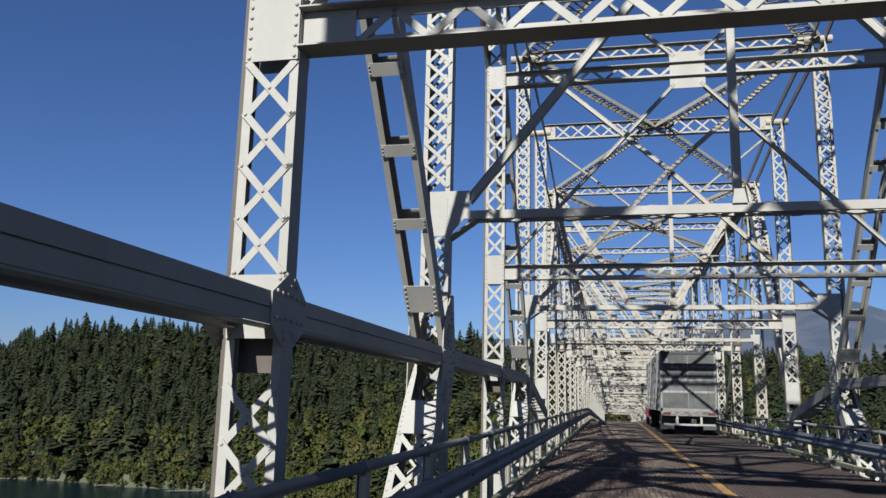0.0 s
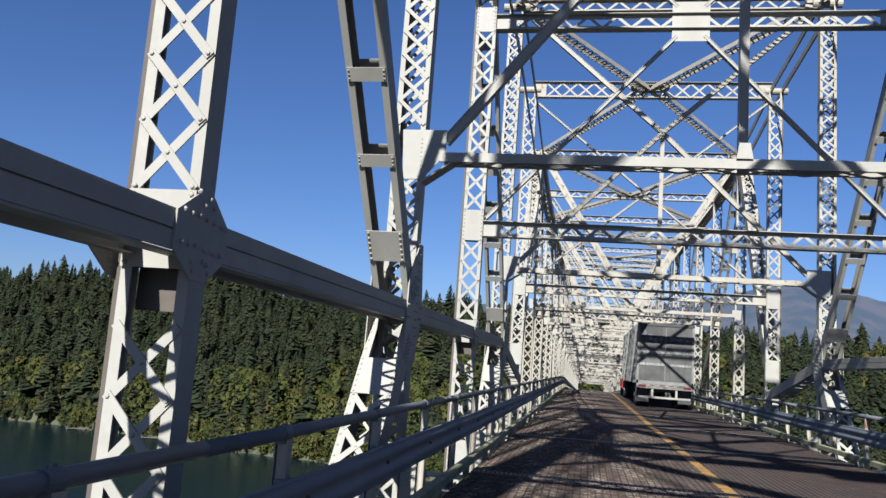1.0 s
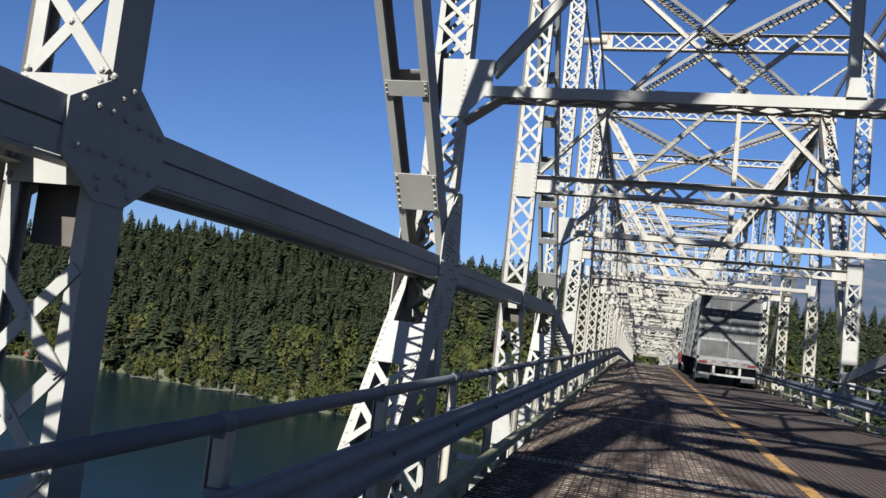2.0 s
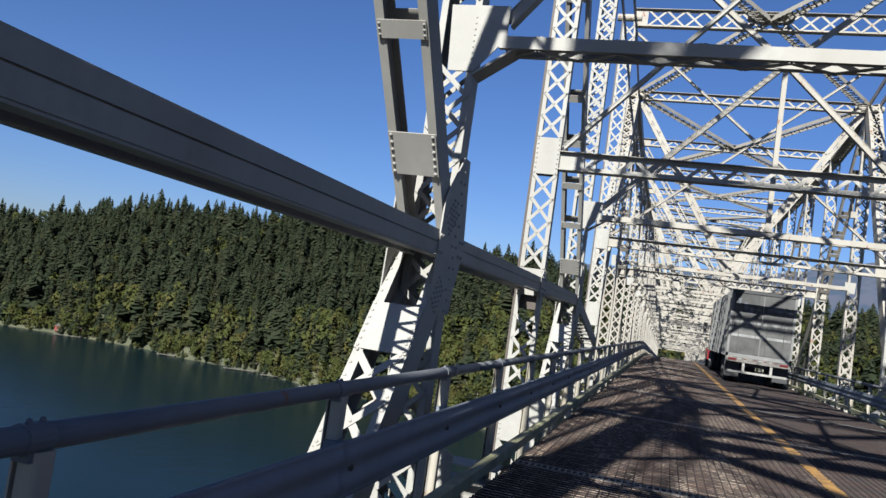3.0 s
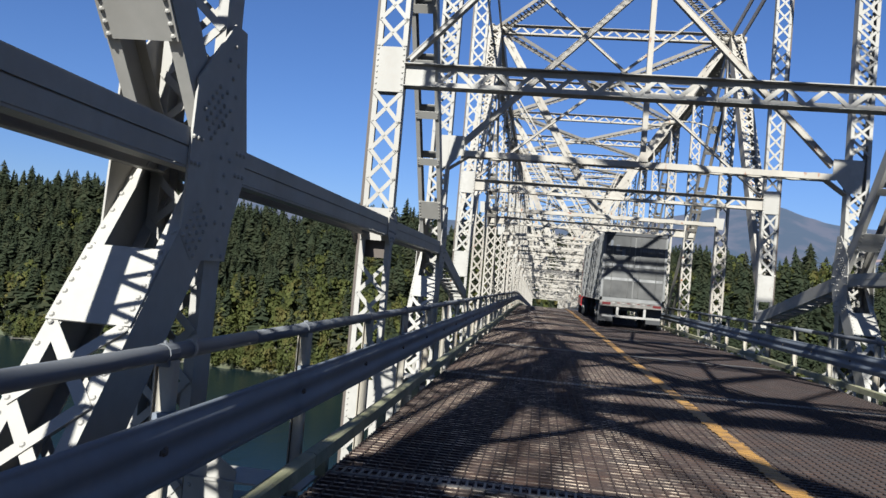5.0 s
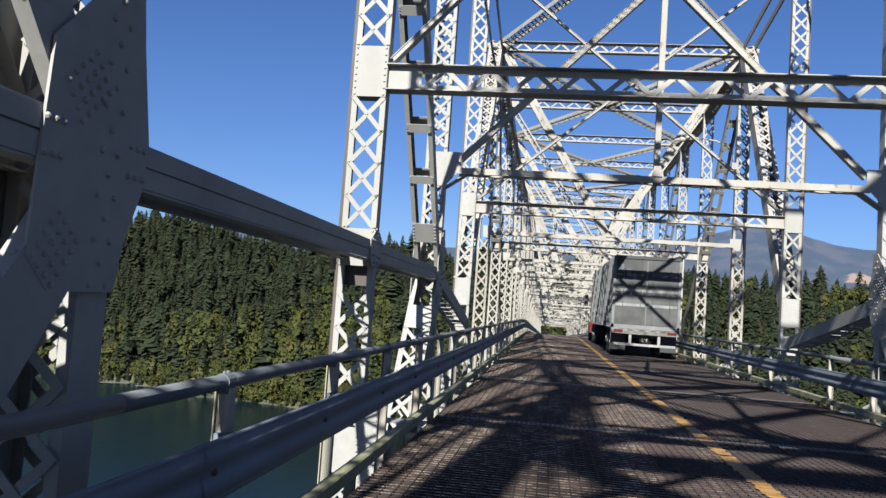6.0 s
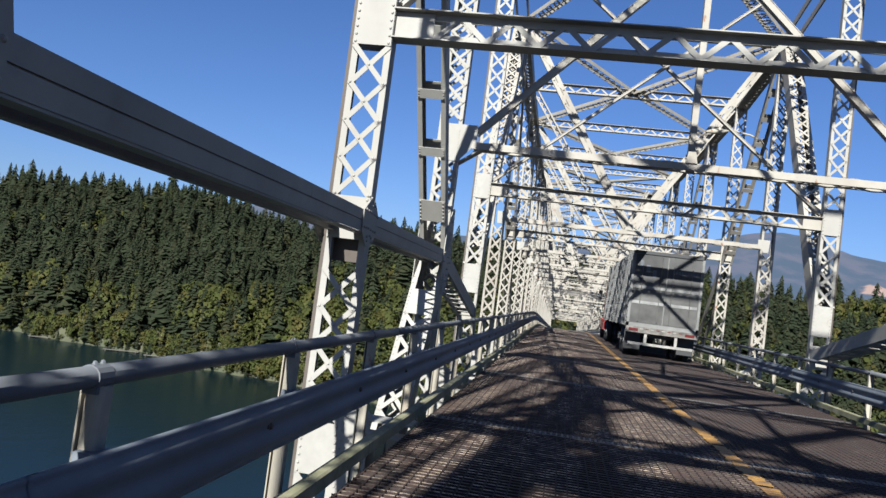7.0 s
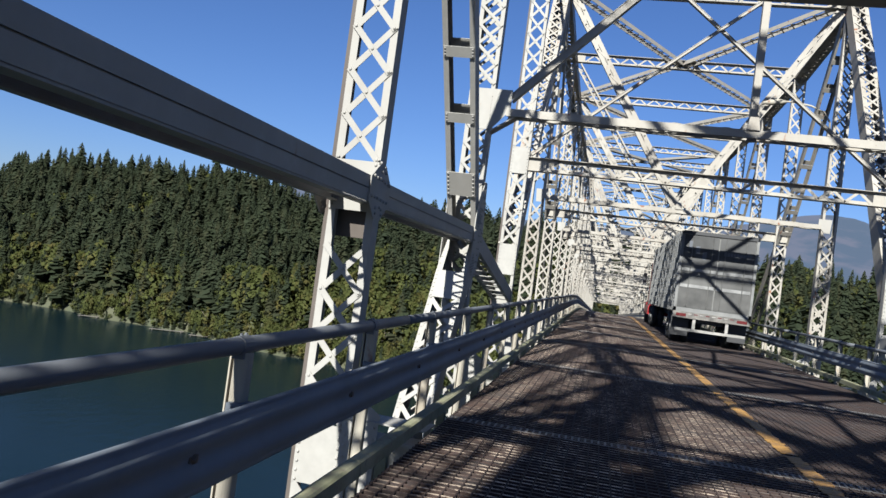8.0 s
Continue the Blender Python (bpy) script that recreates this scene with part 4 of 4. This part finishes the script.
def shed(a, dr, size, mat, label):
    r = shore_r(a) + dr
    x, y, z = polar(a, r, max(ground_z(a, r), WATER_Z + 0.7) - 0.2)
    w, l, h = size
    d = thing("shed", label, "shed", "sheds on the shore", m=Matrix.Translation((x, y, z)) @ Matrix.Rotation(radians(-a), 4, "Z"))
    part("wall", Build().box((-w / 2, -l / 2, 0), (w / 2, l / 2, h)).mesh("wall", mat), d)
    rp = [(-w * 0.58, h), (w * 0.58, h), (0, h + w * 0.32)]
    part("roof", Build().prism(rp, Matrix(((1, 0, 0, 0), (0, 0, -1, l * 0.56), (0, 1, 0, 0), (0, 0, 0, 1))), l * 1.12).mesh("roof", WOOD), d)
    part("door", Build().box((-0.45, -l / 2 - 0.05, 0), (0.45, -l / 2, 2.0)).mesh("door", WOOD), d)


dock(-40.8, -4, 14, 35)
dock(-34.5, -4, 9, 30)
dock(-29.5, -4, 15, 25)
dock(-27.2, -3, 11, 22)
dock(-24.6, -3, 8, 18)
shed(-41.4, 2, (3.6, 4.0, 2.6), CABIN_RED, "small red boat shed on the shore")
shed(-40.2, 3, (3.0, 3.0, 2.4), CABIN_RED, "small red boat shed on the shore")
shed(-28.2, 10, (2.2, 2.0, 2.6), CABIN, "small white shed among shore trees")


# ---------- rails ----------
def rail_side(s):
    """Kerb, beam guardrail, pipe rail and their posts on one side of the road; s: -1 or 1."""
    xk = XC + s * 3.49
    ys = [-8 + i * 4.0 for i in range(int(296 / 4) + 1)]
    # guardrail profile: depth towards the road, height
    prof = [(0.064 + 0.011 * math.sin(math.pi * (4 * u - 0.5)) * (1 if 0.03 < u < 0.97 else 0.4), 0.402 + 0.303 * u) for u in (i / 22 for i in range(23))]
    prof = [(0.030, 0.399)] + prof + [(0.050, 0.716)]
    grail = thing("guardrail", "galvanised steel beam guardrail along the road edge", "guardrail", "guardrails")
    for j in range(len(ys) - 1):
        ya, yb = ys[j], ys[j + 1]
        b = Build()
        xb = XC + s * 3.72
        for y in (ya, yb + 0.06):
            for dpt, z in prof:
                b.v.append((xb - s * (dpt + (0.004 if y == ya else 0.0)), y, z + deck_z(y)))
            for dpt, z in reversed(prof):
                b.v.append((xb - s * (dpt - 0.006), y, z + deck_z(y)))
        k = 2 * len(prof)
        for i in range(k):
            b.f.append((i, (i + 1) % k, k + (i + 1) % k, k + i))
        part("beam", b.mesh("beam", GALV, True), grail)
        for dy in (0.14, 2.1):
            part("slot_bolt", shared(("slot", s), lambda: Build().box((-0.004, -0.034, -0.013), (0.004, 0.034, 0.013)).dome((-s * 0.004, 0, 0), (-s, 0, 0), 0.024, 0.016).mesh("slot_bolt", DARK_BROWN)), grail, "dark bolt in the rail's slot",
                 m=Matrix.Translation((xb - s * 0.058, ya + dy, 0.560 + deck_z(ya))))
    # kerb: an angle-edged beam on small brackets
    kerb = thing("kerb", "mossy weathered raised kerb beam beside the grating", "kerb", kind="structure")
    kp = [(0, 0.070), (0.085, 0.070), (0.10, 0.085), (0.10, 0.160), (0.085, 0.175), (0.015, 0.175), (0, 0.163)]
    for j in range(len(ys) - 1):
        b = Build()
        for y in (ys[j] + 0.006, ys[j + 1] - 0.006):
            b.v += [(xk + s * dx, y, z + deck_z(y)) for dx, z in kp]
        k = len(kp)
        b.f += [(i, (i + 1) % k, k + (i + 1) % k, k + i) for i in range(k)] + [tuple(range(k)), tuple(range(2 * k - 1, k - 1, -1))]
        part("kerb_beam", b.mesh("kerb_beam", KERB), kerb)
    # pipe with collars
    pipe = thing("pipe_rail", "round grey painted pipe handrail on channel posts", "handrail", "handrails")
    xp = XC + s * 3.80
    pipe_y = [-8.2 + 6.54 * i for i in range(46)]
    for j in range(len(pipe_y) - 1):
        ya, yb = pipe_y[j], pipe_y[j + 1]
        pts = [(xp, ya + (yb - ya) * i / 4, 0.964 + deck_z(ya + (yb - ya) * i / 4)) for i in range(5)]
        part("pipe", Build().tube(pts, 0.042, 14).mesh("pipe", PIPE, True), pipe)
    if s < 0:
        part("strap", Build().tube([(xp, 10.535, 0.964), (xp, 10.56, 0.964)], 0.050, 14).box((xp + 0.026, 10.54, 1.0), (xp + 0.040, 10.555, 1.035)).mesh("strap", STEEL), pipe, "pale strap tied round the pipe")
    yy = 5.94 - 2.19 * 6
    post = Build()
    # post: a slim channel, open to the outside
    for lo, hi in (((-0.068, -0.012, -0.45), (-0.060, 0.06, 0.93)), ((-0.060, 0.046, -0.45), (-0.0505, 0.056, 0.93))):
        post.box(lo, hi)
    arc = [(-0.012 - 0.038 * math.cos(i * math.pi / 8), 0.0 - 0.020 * math.sin(i * math.pi / 8)) for i in range(9)]
    post.prism(arc + [(0.026, 0.055), (-0.050, 0.055)], Matrix.Translation((0, 0, -0.45)), 1.38)
    pm = post.mesh("post", POST_PAINT)
    collar = Build().tube([(0, -0.05, 0.964), (0, 0.05, 0.964)], 0.0475, 14).box((-0.03, -0.035, 0.90), (0.03, 0.035, 0.94)).dome((0, -0.022, 1.009), (0, 0, 1), 0.012, 0.016).dome((0, 0.030, 1.009), (0, 0, 1), 0.012, 0.016).mesh("collar", PIPE)
    outr = Build().box((-0.05, -0.04, -0.24), (0.03, 0.04, 0.070)).box((-0.06, -0.07, 0.055), (0.04, 0.07, 0.068)).mesh("bracket", KERB)
    while yy < 284:
        m = Matrix.Translation((xp - s * 0.018, yy, deck_z(yy))) @ Matrix.Scale(-s, 4, (1, 0, 0))
        part("post", pm, pipe, m=m)
        part("collar", collar, pipe, m=Matrix.Translation((xp, yy, deck_z(yy))))
        part("bracket", outr, kerb, m=Matrix.Translation((xk + s * 0.08, yy, deck_z(yy))))
        part("spacer", shared("spacer", lambda: Build().box((-0.05, -0.06, 0.47), (0.05, 0.06, 0.69)).mesh("spacer", GALV)), grail, m=Matrix.Translation((XC + s * 3.765, yy, deck_z(yy))))
        yy += 2.19


rail_side(-1)
rail_side(1)


# ---------- truck ----------
def truck(xc, yr):
    """A box trailer seen from behind, with its red tractor."""
    t = thing("semi_truck", "grey ribbed aluminium semi trailer with a red tractor", "truck", m=Matrix.Translation((xc, yr, 0)))
    w, l, z0, z1 = 1.3, 14.2, 1.12, 3.95
    box = part("trailer_box", Build().box((-w, 0.03, z0), (w, l, z1)).mesh("trailer_box", ALU), t, "grey aluminium trailer box")
    ribs = Build()
    for i in range(22):
        z = z0 + 0.08 + i * 0.125
        for sx in (-1, 1):
            ribs.box((min(sx * w, sx * (w + 0.018)), 0.1, z), (max(sx * w, sx * (w + 0.018)), l - 0.1, z + 0.06))
    part("side_ribs", ribs.mesh("side_ribs", ALU), box)
    for i in range(24):
        for sx in (-1, 1):
            y = 0.3 + i * 0.6
            part("side_post", shared("side_post", lambda: Build().box((-0.012, -0.02, z0), (0.012, 0.02, z1)).mesh("side_post", ALU)), box, m=Matrix.Translation((sx * (w + 0.024), y, 0)))
    fr = Build()
    for lo, hi in (((-w, -0.03, z0), (-w + 0.09, 0.03, z1)), ((w - 0.09, -0.03, z0), (w, 0.03, z1)), ((-w, -0.03, z1 - 0.10), (w, 0.03, z1)), ((-w, -0.03, z0), (w, 0.03, z0 + 0.14))):
        fr.box(lo, hi)
    part("rear_frame", fr.mesh("rear_frame", ALU), t)
    part("top_tarp", Build().box((-w + 0.05, -0.05, z1 - 0.10), (w - 0.05, -0.031, z1 + 0.02)).mesh("top_tarp", BLACK), t, "black tarp edge")
    for sx in (-1, 1):
        d = part("rear_door", Build().box((min(0.015 * sx, sx * (w - 0.1)), -0.01, z0 + 0.15), (max(0.015 * sx, sx * (w - 0.1)), 0.02, z1 - 0.11)).mesh("rear_door", DOOR_GREY), t, "mottled grey rear door")
        part("lower_panel", Build().box((min(0.03 * sx, sx * (w - 0.12)), -0.016, z0 + 0.17), (max(0.03 * sx, sx * (w - 0.12)), -0.0105, 1.97)).mesh("lower_panel", DOOR_DARK), d, "sooty dark lower door panel")
        # Darker panel: shade on the upper doors is painted in along with soot.
        part("upper_panel", Build().box((min(0.03 * sx, sx * (w - 0.12)), -0.016, 2.70), (max(0.03 * sx, sx * (w - 0.12)), -0.0105, z1 - 0.13)).mesh("upper_panel", DOOR_TOP), d, "dark upper door panel, shade and soot painted in")
        for z in (2.55, 1.98):
            part("door_band", Build().box((min(0.03 * sx, sx * (w - 0.12)), -0.028, z), (max(0.03 * sx, sx * (w - 0.12)), -0.011, z + 0.11)).mesh("door_band", BAND), d, "bright metal door band")
        for q in (0.22, 0.9):
            part("lock_rod", Build().tube([(sx * q, -0.035, z0 + 0.2), (sx * q, -0.035, z1 - 0.15)], 0.016, 8).mesh("lock_rod", DOOR_GREY), d)
        part("tail_lamp", Build().box((sx * 1.02 - 0.17, -0.05, 0.955), (sx * 1.02 + 0.17, -0.02, 1.055)).mesh("tail_lamp", TAIL), t, "red tail lamp")
        part("mud_flap", Build().box((sx * 0.98 - 0.3, 0.5, 0.25), (sx * 0.98 + 0.3, 0.53, 0.95)).mesh("mud_flap", BLACK), t, "black rubber mud flap")
        part("bumper_post", Build().box((sx * 0.55 - 0.05, 0.0, 0.5), (sx * 0.55 + 0.05, 0.08, z0)).mesh("bumper_post", WHITE), t, "white bumper post")
    # lettering as plain bars
    tx = Build()
    for i in range(3):
        tx.box((-1.02 + i * 0.24, -0.020, 3.35 - i * 0.17), (-0.88 + i * 0.24, -0.0162, 3.62 - i * 0.17))
    for i in range(9):
        tx.box((0.18 + i * 0.105, -0.020, 3.22), (0.26 + i * 0.105, -0.0162, 3.34))
    part("lettering", tx.mesh("lettering", INK), t, "dark lettering bars")
    part("rear_sill", Build().box((-w, -0.04, 0.90), (w, 0.1, z0)).mesh("rear_sill", GRIMY), t, "grimy steel rear sill")
    for i in range(8):
        part("reflective_tape", Build().box((-0.78 + i * 0.2, -0.046, 1.035), (-0.66 + i * 0.2, -0.041, 1.065)).mesh("reflective_tape", TAIL if i % 2 else WHITE), t, "red reflective tape" if i % 2 else "white reflective tape")
    part("bumper", Build().box((-1.18, -0.02, 0.45), (1.18, 0.1, 0.54)).mesh("bumper", WHITE), t, "white rear impact bar")
    part("chassis", Build().box((-0.5, 0.4, 0.75), (0.5, l + 3.0, z0 - 0.005)).mesh("chassis", BLACK), t)

    def wheel_mesh():
        b = Build()
        prof = [(0.28, -0.14), (0.44, -0.15), (0.51, -0.12), (0.52, 0.0), (0.51, 0.12), (0.44, 0.15), (0.28, 0.14)]
        k = 24
        for r, q in prof:
            for j in range(k):
                a = 2 * math.pi * j / k
                b.v.append((q, r * math.cos(a), r * math.sin(a)))
        for i in range(len(prof) - 1):
            for j in range(k):
                b.f.append((i * k + j, i * k + (j + 1) % k, (i + 1) * k + (j + 1) % k, (i + 1) * k + j))
        return b.mesh("tyre", TYRE, True)

    rim = Build().tube([(-0.1, 0, 0), (0.1, 0, 0)], 0.285, 20).tube([(-0.16, 0, 0), (0.16, 0, 0)], 0.1, 12).mesh("rim", ALU)
    for y in (1.3, 2.55, 12.9, 14.2, 18.2):
        for sx in (-1, 1):
            for k in ((0, 1) if y < 18 else (0,)):
                wh = part("wheel", shared("wheel_tyre", wheel_mesh), t, "black tyre on a metal rim", m=Matrix.Translation((sx * (1.08 - 0.33 * k), y, 0.52)))
                part("rim", rim, wh)
    cab = Build()
    cab.box((-1.2, l + 1.2, 1.0), (1.2, l + 3.2, 3.4)).box((-1.05, l + 3.2, 1.0), (1.05, l + 5.2, 2.1)).box((-1.25, l + 3.4, 0.6), (1.25, l + 5.0, 1.15)).box((-1.28, l + 0.6, 0.55), (1.28, l + 3.2, 1.0))
    part("cab", cab.mesh("cab", RED), t, "red tractor cab")
    for sx in (-1, 1):
        part("mirror", Build().box((sx * 1.5 - 0.1, l + 3.2, 2.1), (sx * 1.5 + 0.1, l + 3.28, 2.8)).box((min(sx * 1.2, sx * 1.45), l + 3.22, 2.4), (max(sx * 1.2, sx * 1.45), l + 3.26, 2.44)).mesh("mirror", BLACK), t, "black side mirror")


truck(3.62, 39.8)


# ---------- lamp on the truss ----------
lamp = thing("street_lamp", "pale curved lamp arm bracketed to the truss post", "street lamp")
arm = [(6.25, 37.9, 7.35), (6.22, 37.85, 7.75), (6.0, 37.8, 8.05), (5.6, 37.8, 8.22), (5.1, 37.8, 8.30), (4.75, 37.8, 8.30)]
part("arm", Build().tube(arm, 0.030, 8).mesh("arm", POST_PAINT, True), lamp)
part("bracket", Build().box((6.18, 37.8, 7.2), (6.36, 37.98, 7.45)).mesh("bracket", STEEL_FAR), lamp)
part("lamp_head", Build().tube([(4.85, 37.8, 8.29), (4.70, 37.8, 8.28), (4.40, 37.8, 8.24), (4.12, 37.8, 8.20)], [0.035, 0.085, 0.10, 0.04], 10).mesh("lamp_head", POST_PAINT, True), lamp, "pale metal lamp head")


# ---------- deck ----------
DX0, DX1 = XC - 3.47, XC + 3.47
for n in range(-2, LAST):
    y = node_y(n)
    z = deck_z(y)
    fb = thing("floor_beam", "painted steel floor beam under the deck", "floor beam", "floor beams")
    part("web", Build().box((side_x(-1) + 0.26, y - 0.01, z - 1.15), (side_x(1) - 0.26, y + 0.01, z - 0.27)).mesh("web", STEEL), fb)
    part("flange", Build().box((side_x(-1) + 0.26, y - 0.17, z - 0.27), (side_x(1) - 0.26, y + 0.17, z - 0.245)).mesh("flange", STEEL), fb)
    part("flange", Build().box((side_x(-1) + 0.26, y - 0.17, z - 1.175), (side_x(1) - 0.26, y + 0.17, z - 1.15)).mesh("flange", STEEL), fb)
    if -1 <= n <= 5:
        for s in (-1, 1):
            xa, xm, xb = side_x(s) - s * 0.262, side_x(s) - s * 0.62, side_x(s) - s * 1.10
            part("end_shelf", Build().box((min(xa, xb), y - 0.20, z - 0.095), (max(xa, xb), y + 0.20, z - 0.080)).mesh("end_shelf", STEEL), fb, "shaded steel shelf at the beam's end")
            part("end_plate", Build().box((min(xa, xm), y - 0.188, z - 0.95), (max(xa, xm), y - 0.174, z - 0.097)).mesh("end_plate", STEEL), fb, "white riveted plate at the beam's end")
            knee = [(xa, z - 0.078), (xm, z - 0.078), (xm, z - 0.02), (xa, z + 0.22)]
            part("end_knee", Build().prism(knee if s < 0 else knee[::-1], Matrix(((1, 0, 0, 0), (0, 0, -1, y - 0.150), (0, 1, 0, 0), (0, 0, 0, 1))), 0.014).mesh("end_knee", STEEL), fb)
            hb = Build()
            for i in range(8):
                for xr in (xa - s * 0.04, xm + s * 0.04):
                    hb.dome((xr, y - 0.188, z - 0.14 - 0.105 * i), (0, -1, 0), 0.016, 0.012)
            part("rivet_head", hb.mesh("rivet_head", STEEL), fb)["kind"] = "stuff"
yk = [-10, 58, 66, 74, 290]
for i in range(9):
    xs = DX0 + 0.1 + i * (DX1 - DX0 - 0.2) / 8
    root = thing("stringer", "dark steel stringer below the grating", "stringer", "stringers")
    for a, c in zip(yk[:-1], yk[1:]):
        za, zc = deck_z(a), deck_z(c)
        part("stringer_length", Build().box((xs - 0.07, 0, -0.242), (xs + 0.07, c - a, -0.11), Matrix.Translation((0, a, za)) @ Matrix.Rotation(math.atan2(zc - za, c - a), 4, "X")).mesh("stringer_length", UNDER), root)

# Darker than the cross bars: the shadow lines between dashes are painted in.
m = Nodes("dark_bearing_bar", 0.75)
m.b.inputs["Specular IOR Level"].default_value = 0.12
m.color(m.mix(m.ramp(m.noise(3.0, 5.0), 0.35, 0.7), (0.030, 0.024, 0.022), (0.046, 0.031, 0.026))).bump(m.noise(50.0), 0.3, 0.003)
BEARING = m.mat
deck = thing("road", "rusty open steel grating road deck", "road deck", kind="structure")
# bearing bars along the road
for i in range(76):
    x = DX0 + 0.02 + i * (DX1 - DX0 - 0.04) / 75
    b = Build()
    for a, c in zip(yk[:-1], yk[1:]):
        n0 = len(b.v)
        for y in (a, c):
            z = deck_z(y)
            b.v += [(x - 0.006, y, z - 0.105), (x + 0.006, y, z - 0.105), (x + 0.006, y, z + 0.003), (x - 0.006, y, z + 0.003)]
        b.f += [tuple(n0 + k for k in q) for q in ((3, 2, 1, 0), (4, 5, 6, 7), (0, 1, 5, 4), (1, 2, 6, 5), (2, 3, 7, 6), (3, 0, 4, 7))]
    part("bearing_bar", b.mesh("bearing_bar", BEARING), deck)
# cross bars: single pieces where the walk passes nearest, the rest joined
PITCH = 0.10
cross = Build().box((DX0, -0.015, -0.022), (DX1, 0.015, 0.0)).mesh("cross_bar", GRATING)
rest = Build()
y = 1.0 - 108 * PITCH
count = 0
while y < 286:
    if 3.5 < y and count < 300:
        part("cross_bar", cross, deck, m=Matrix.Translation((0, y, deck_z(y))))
        count += 1
    else:
        z = deck_z(y)
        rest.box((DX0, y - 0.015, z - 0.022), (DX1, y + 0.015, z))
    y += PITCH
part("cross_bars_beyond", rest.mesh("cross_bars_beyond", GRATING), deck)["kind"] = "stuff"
# toothed joints between grating panels
JOINT = plain("worn_joint_steel", (0.150, 0.142, 0.135), 0.55, 0.2, 0.5, 14.0)
y = 12.34 - 3 * 6.56
while y < 120:
    b = Build()
    z = deck_z(y)
    for dy in (-0.095, 0.080):
        b.box((DX0, y + dy, z - 0.05), (DX1, y + dy + 0.015, z + 0.006))
    if y < 45:
        for i in range(110):
            x = DX0 + 0.03 + i * 0.063
            b.box((x, y - 0.080, z - 0.03), (x + 0.018, y + 0.080, z + 0.007))
    part("panel_joint", b.mesh("panel_joint", JOINT), deck, "worn toothed joint between grating panels")
    y += 6.56
# yellow centre line painted on the bars
b = Build()
y = 1.0 - 108 * PITCH
while y < 150:
    z = deck_z(y)
    if rng.random() > 0.03:
        b.box((XC - 0.085 + rng.uniform(-0.016, 0.016), y - rng.uniform(0.034, 0.050), z + 0.006), (XC + 0.085 + rng.uniform(-0.016, 0.016), y + rng.uniform(0.032, 0.050), z + 0.010))
    y += PITCH
line = tagged(new("centre_line", b.mesh("centre_line", YELLOW)), "worn yellow centre line painted on the grating", "road marking", kind="structure")
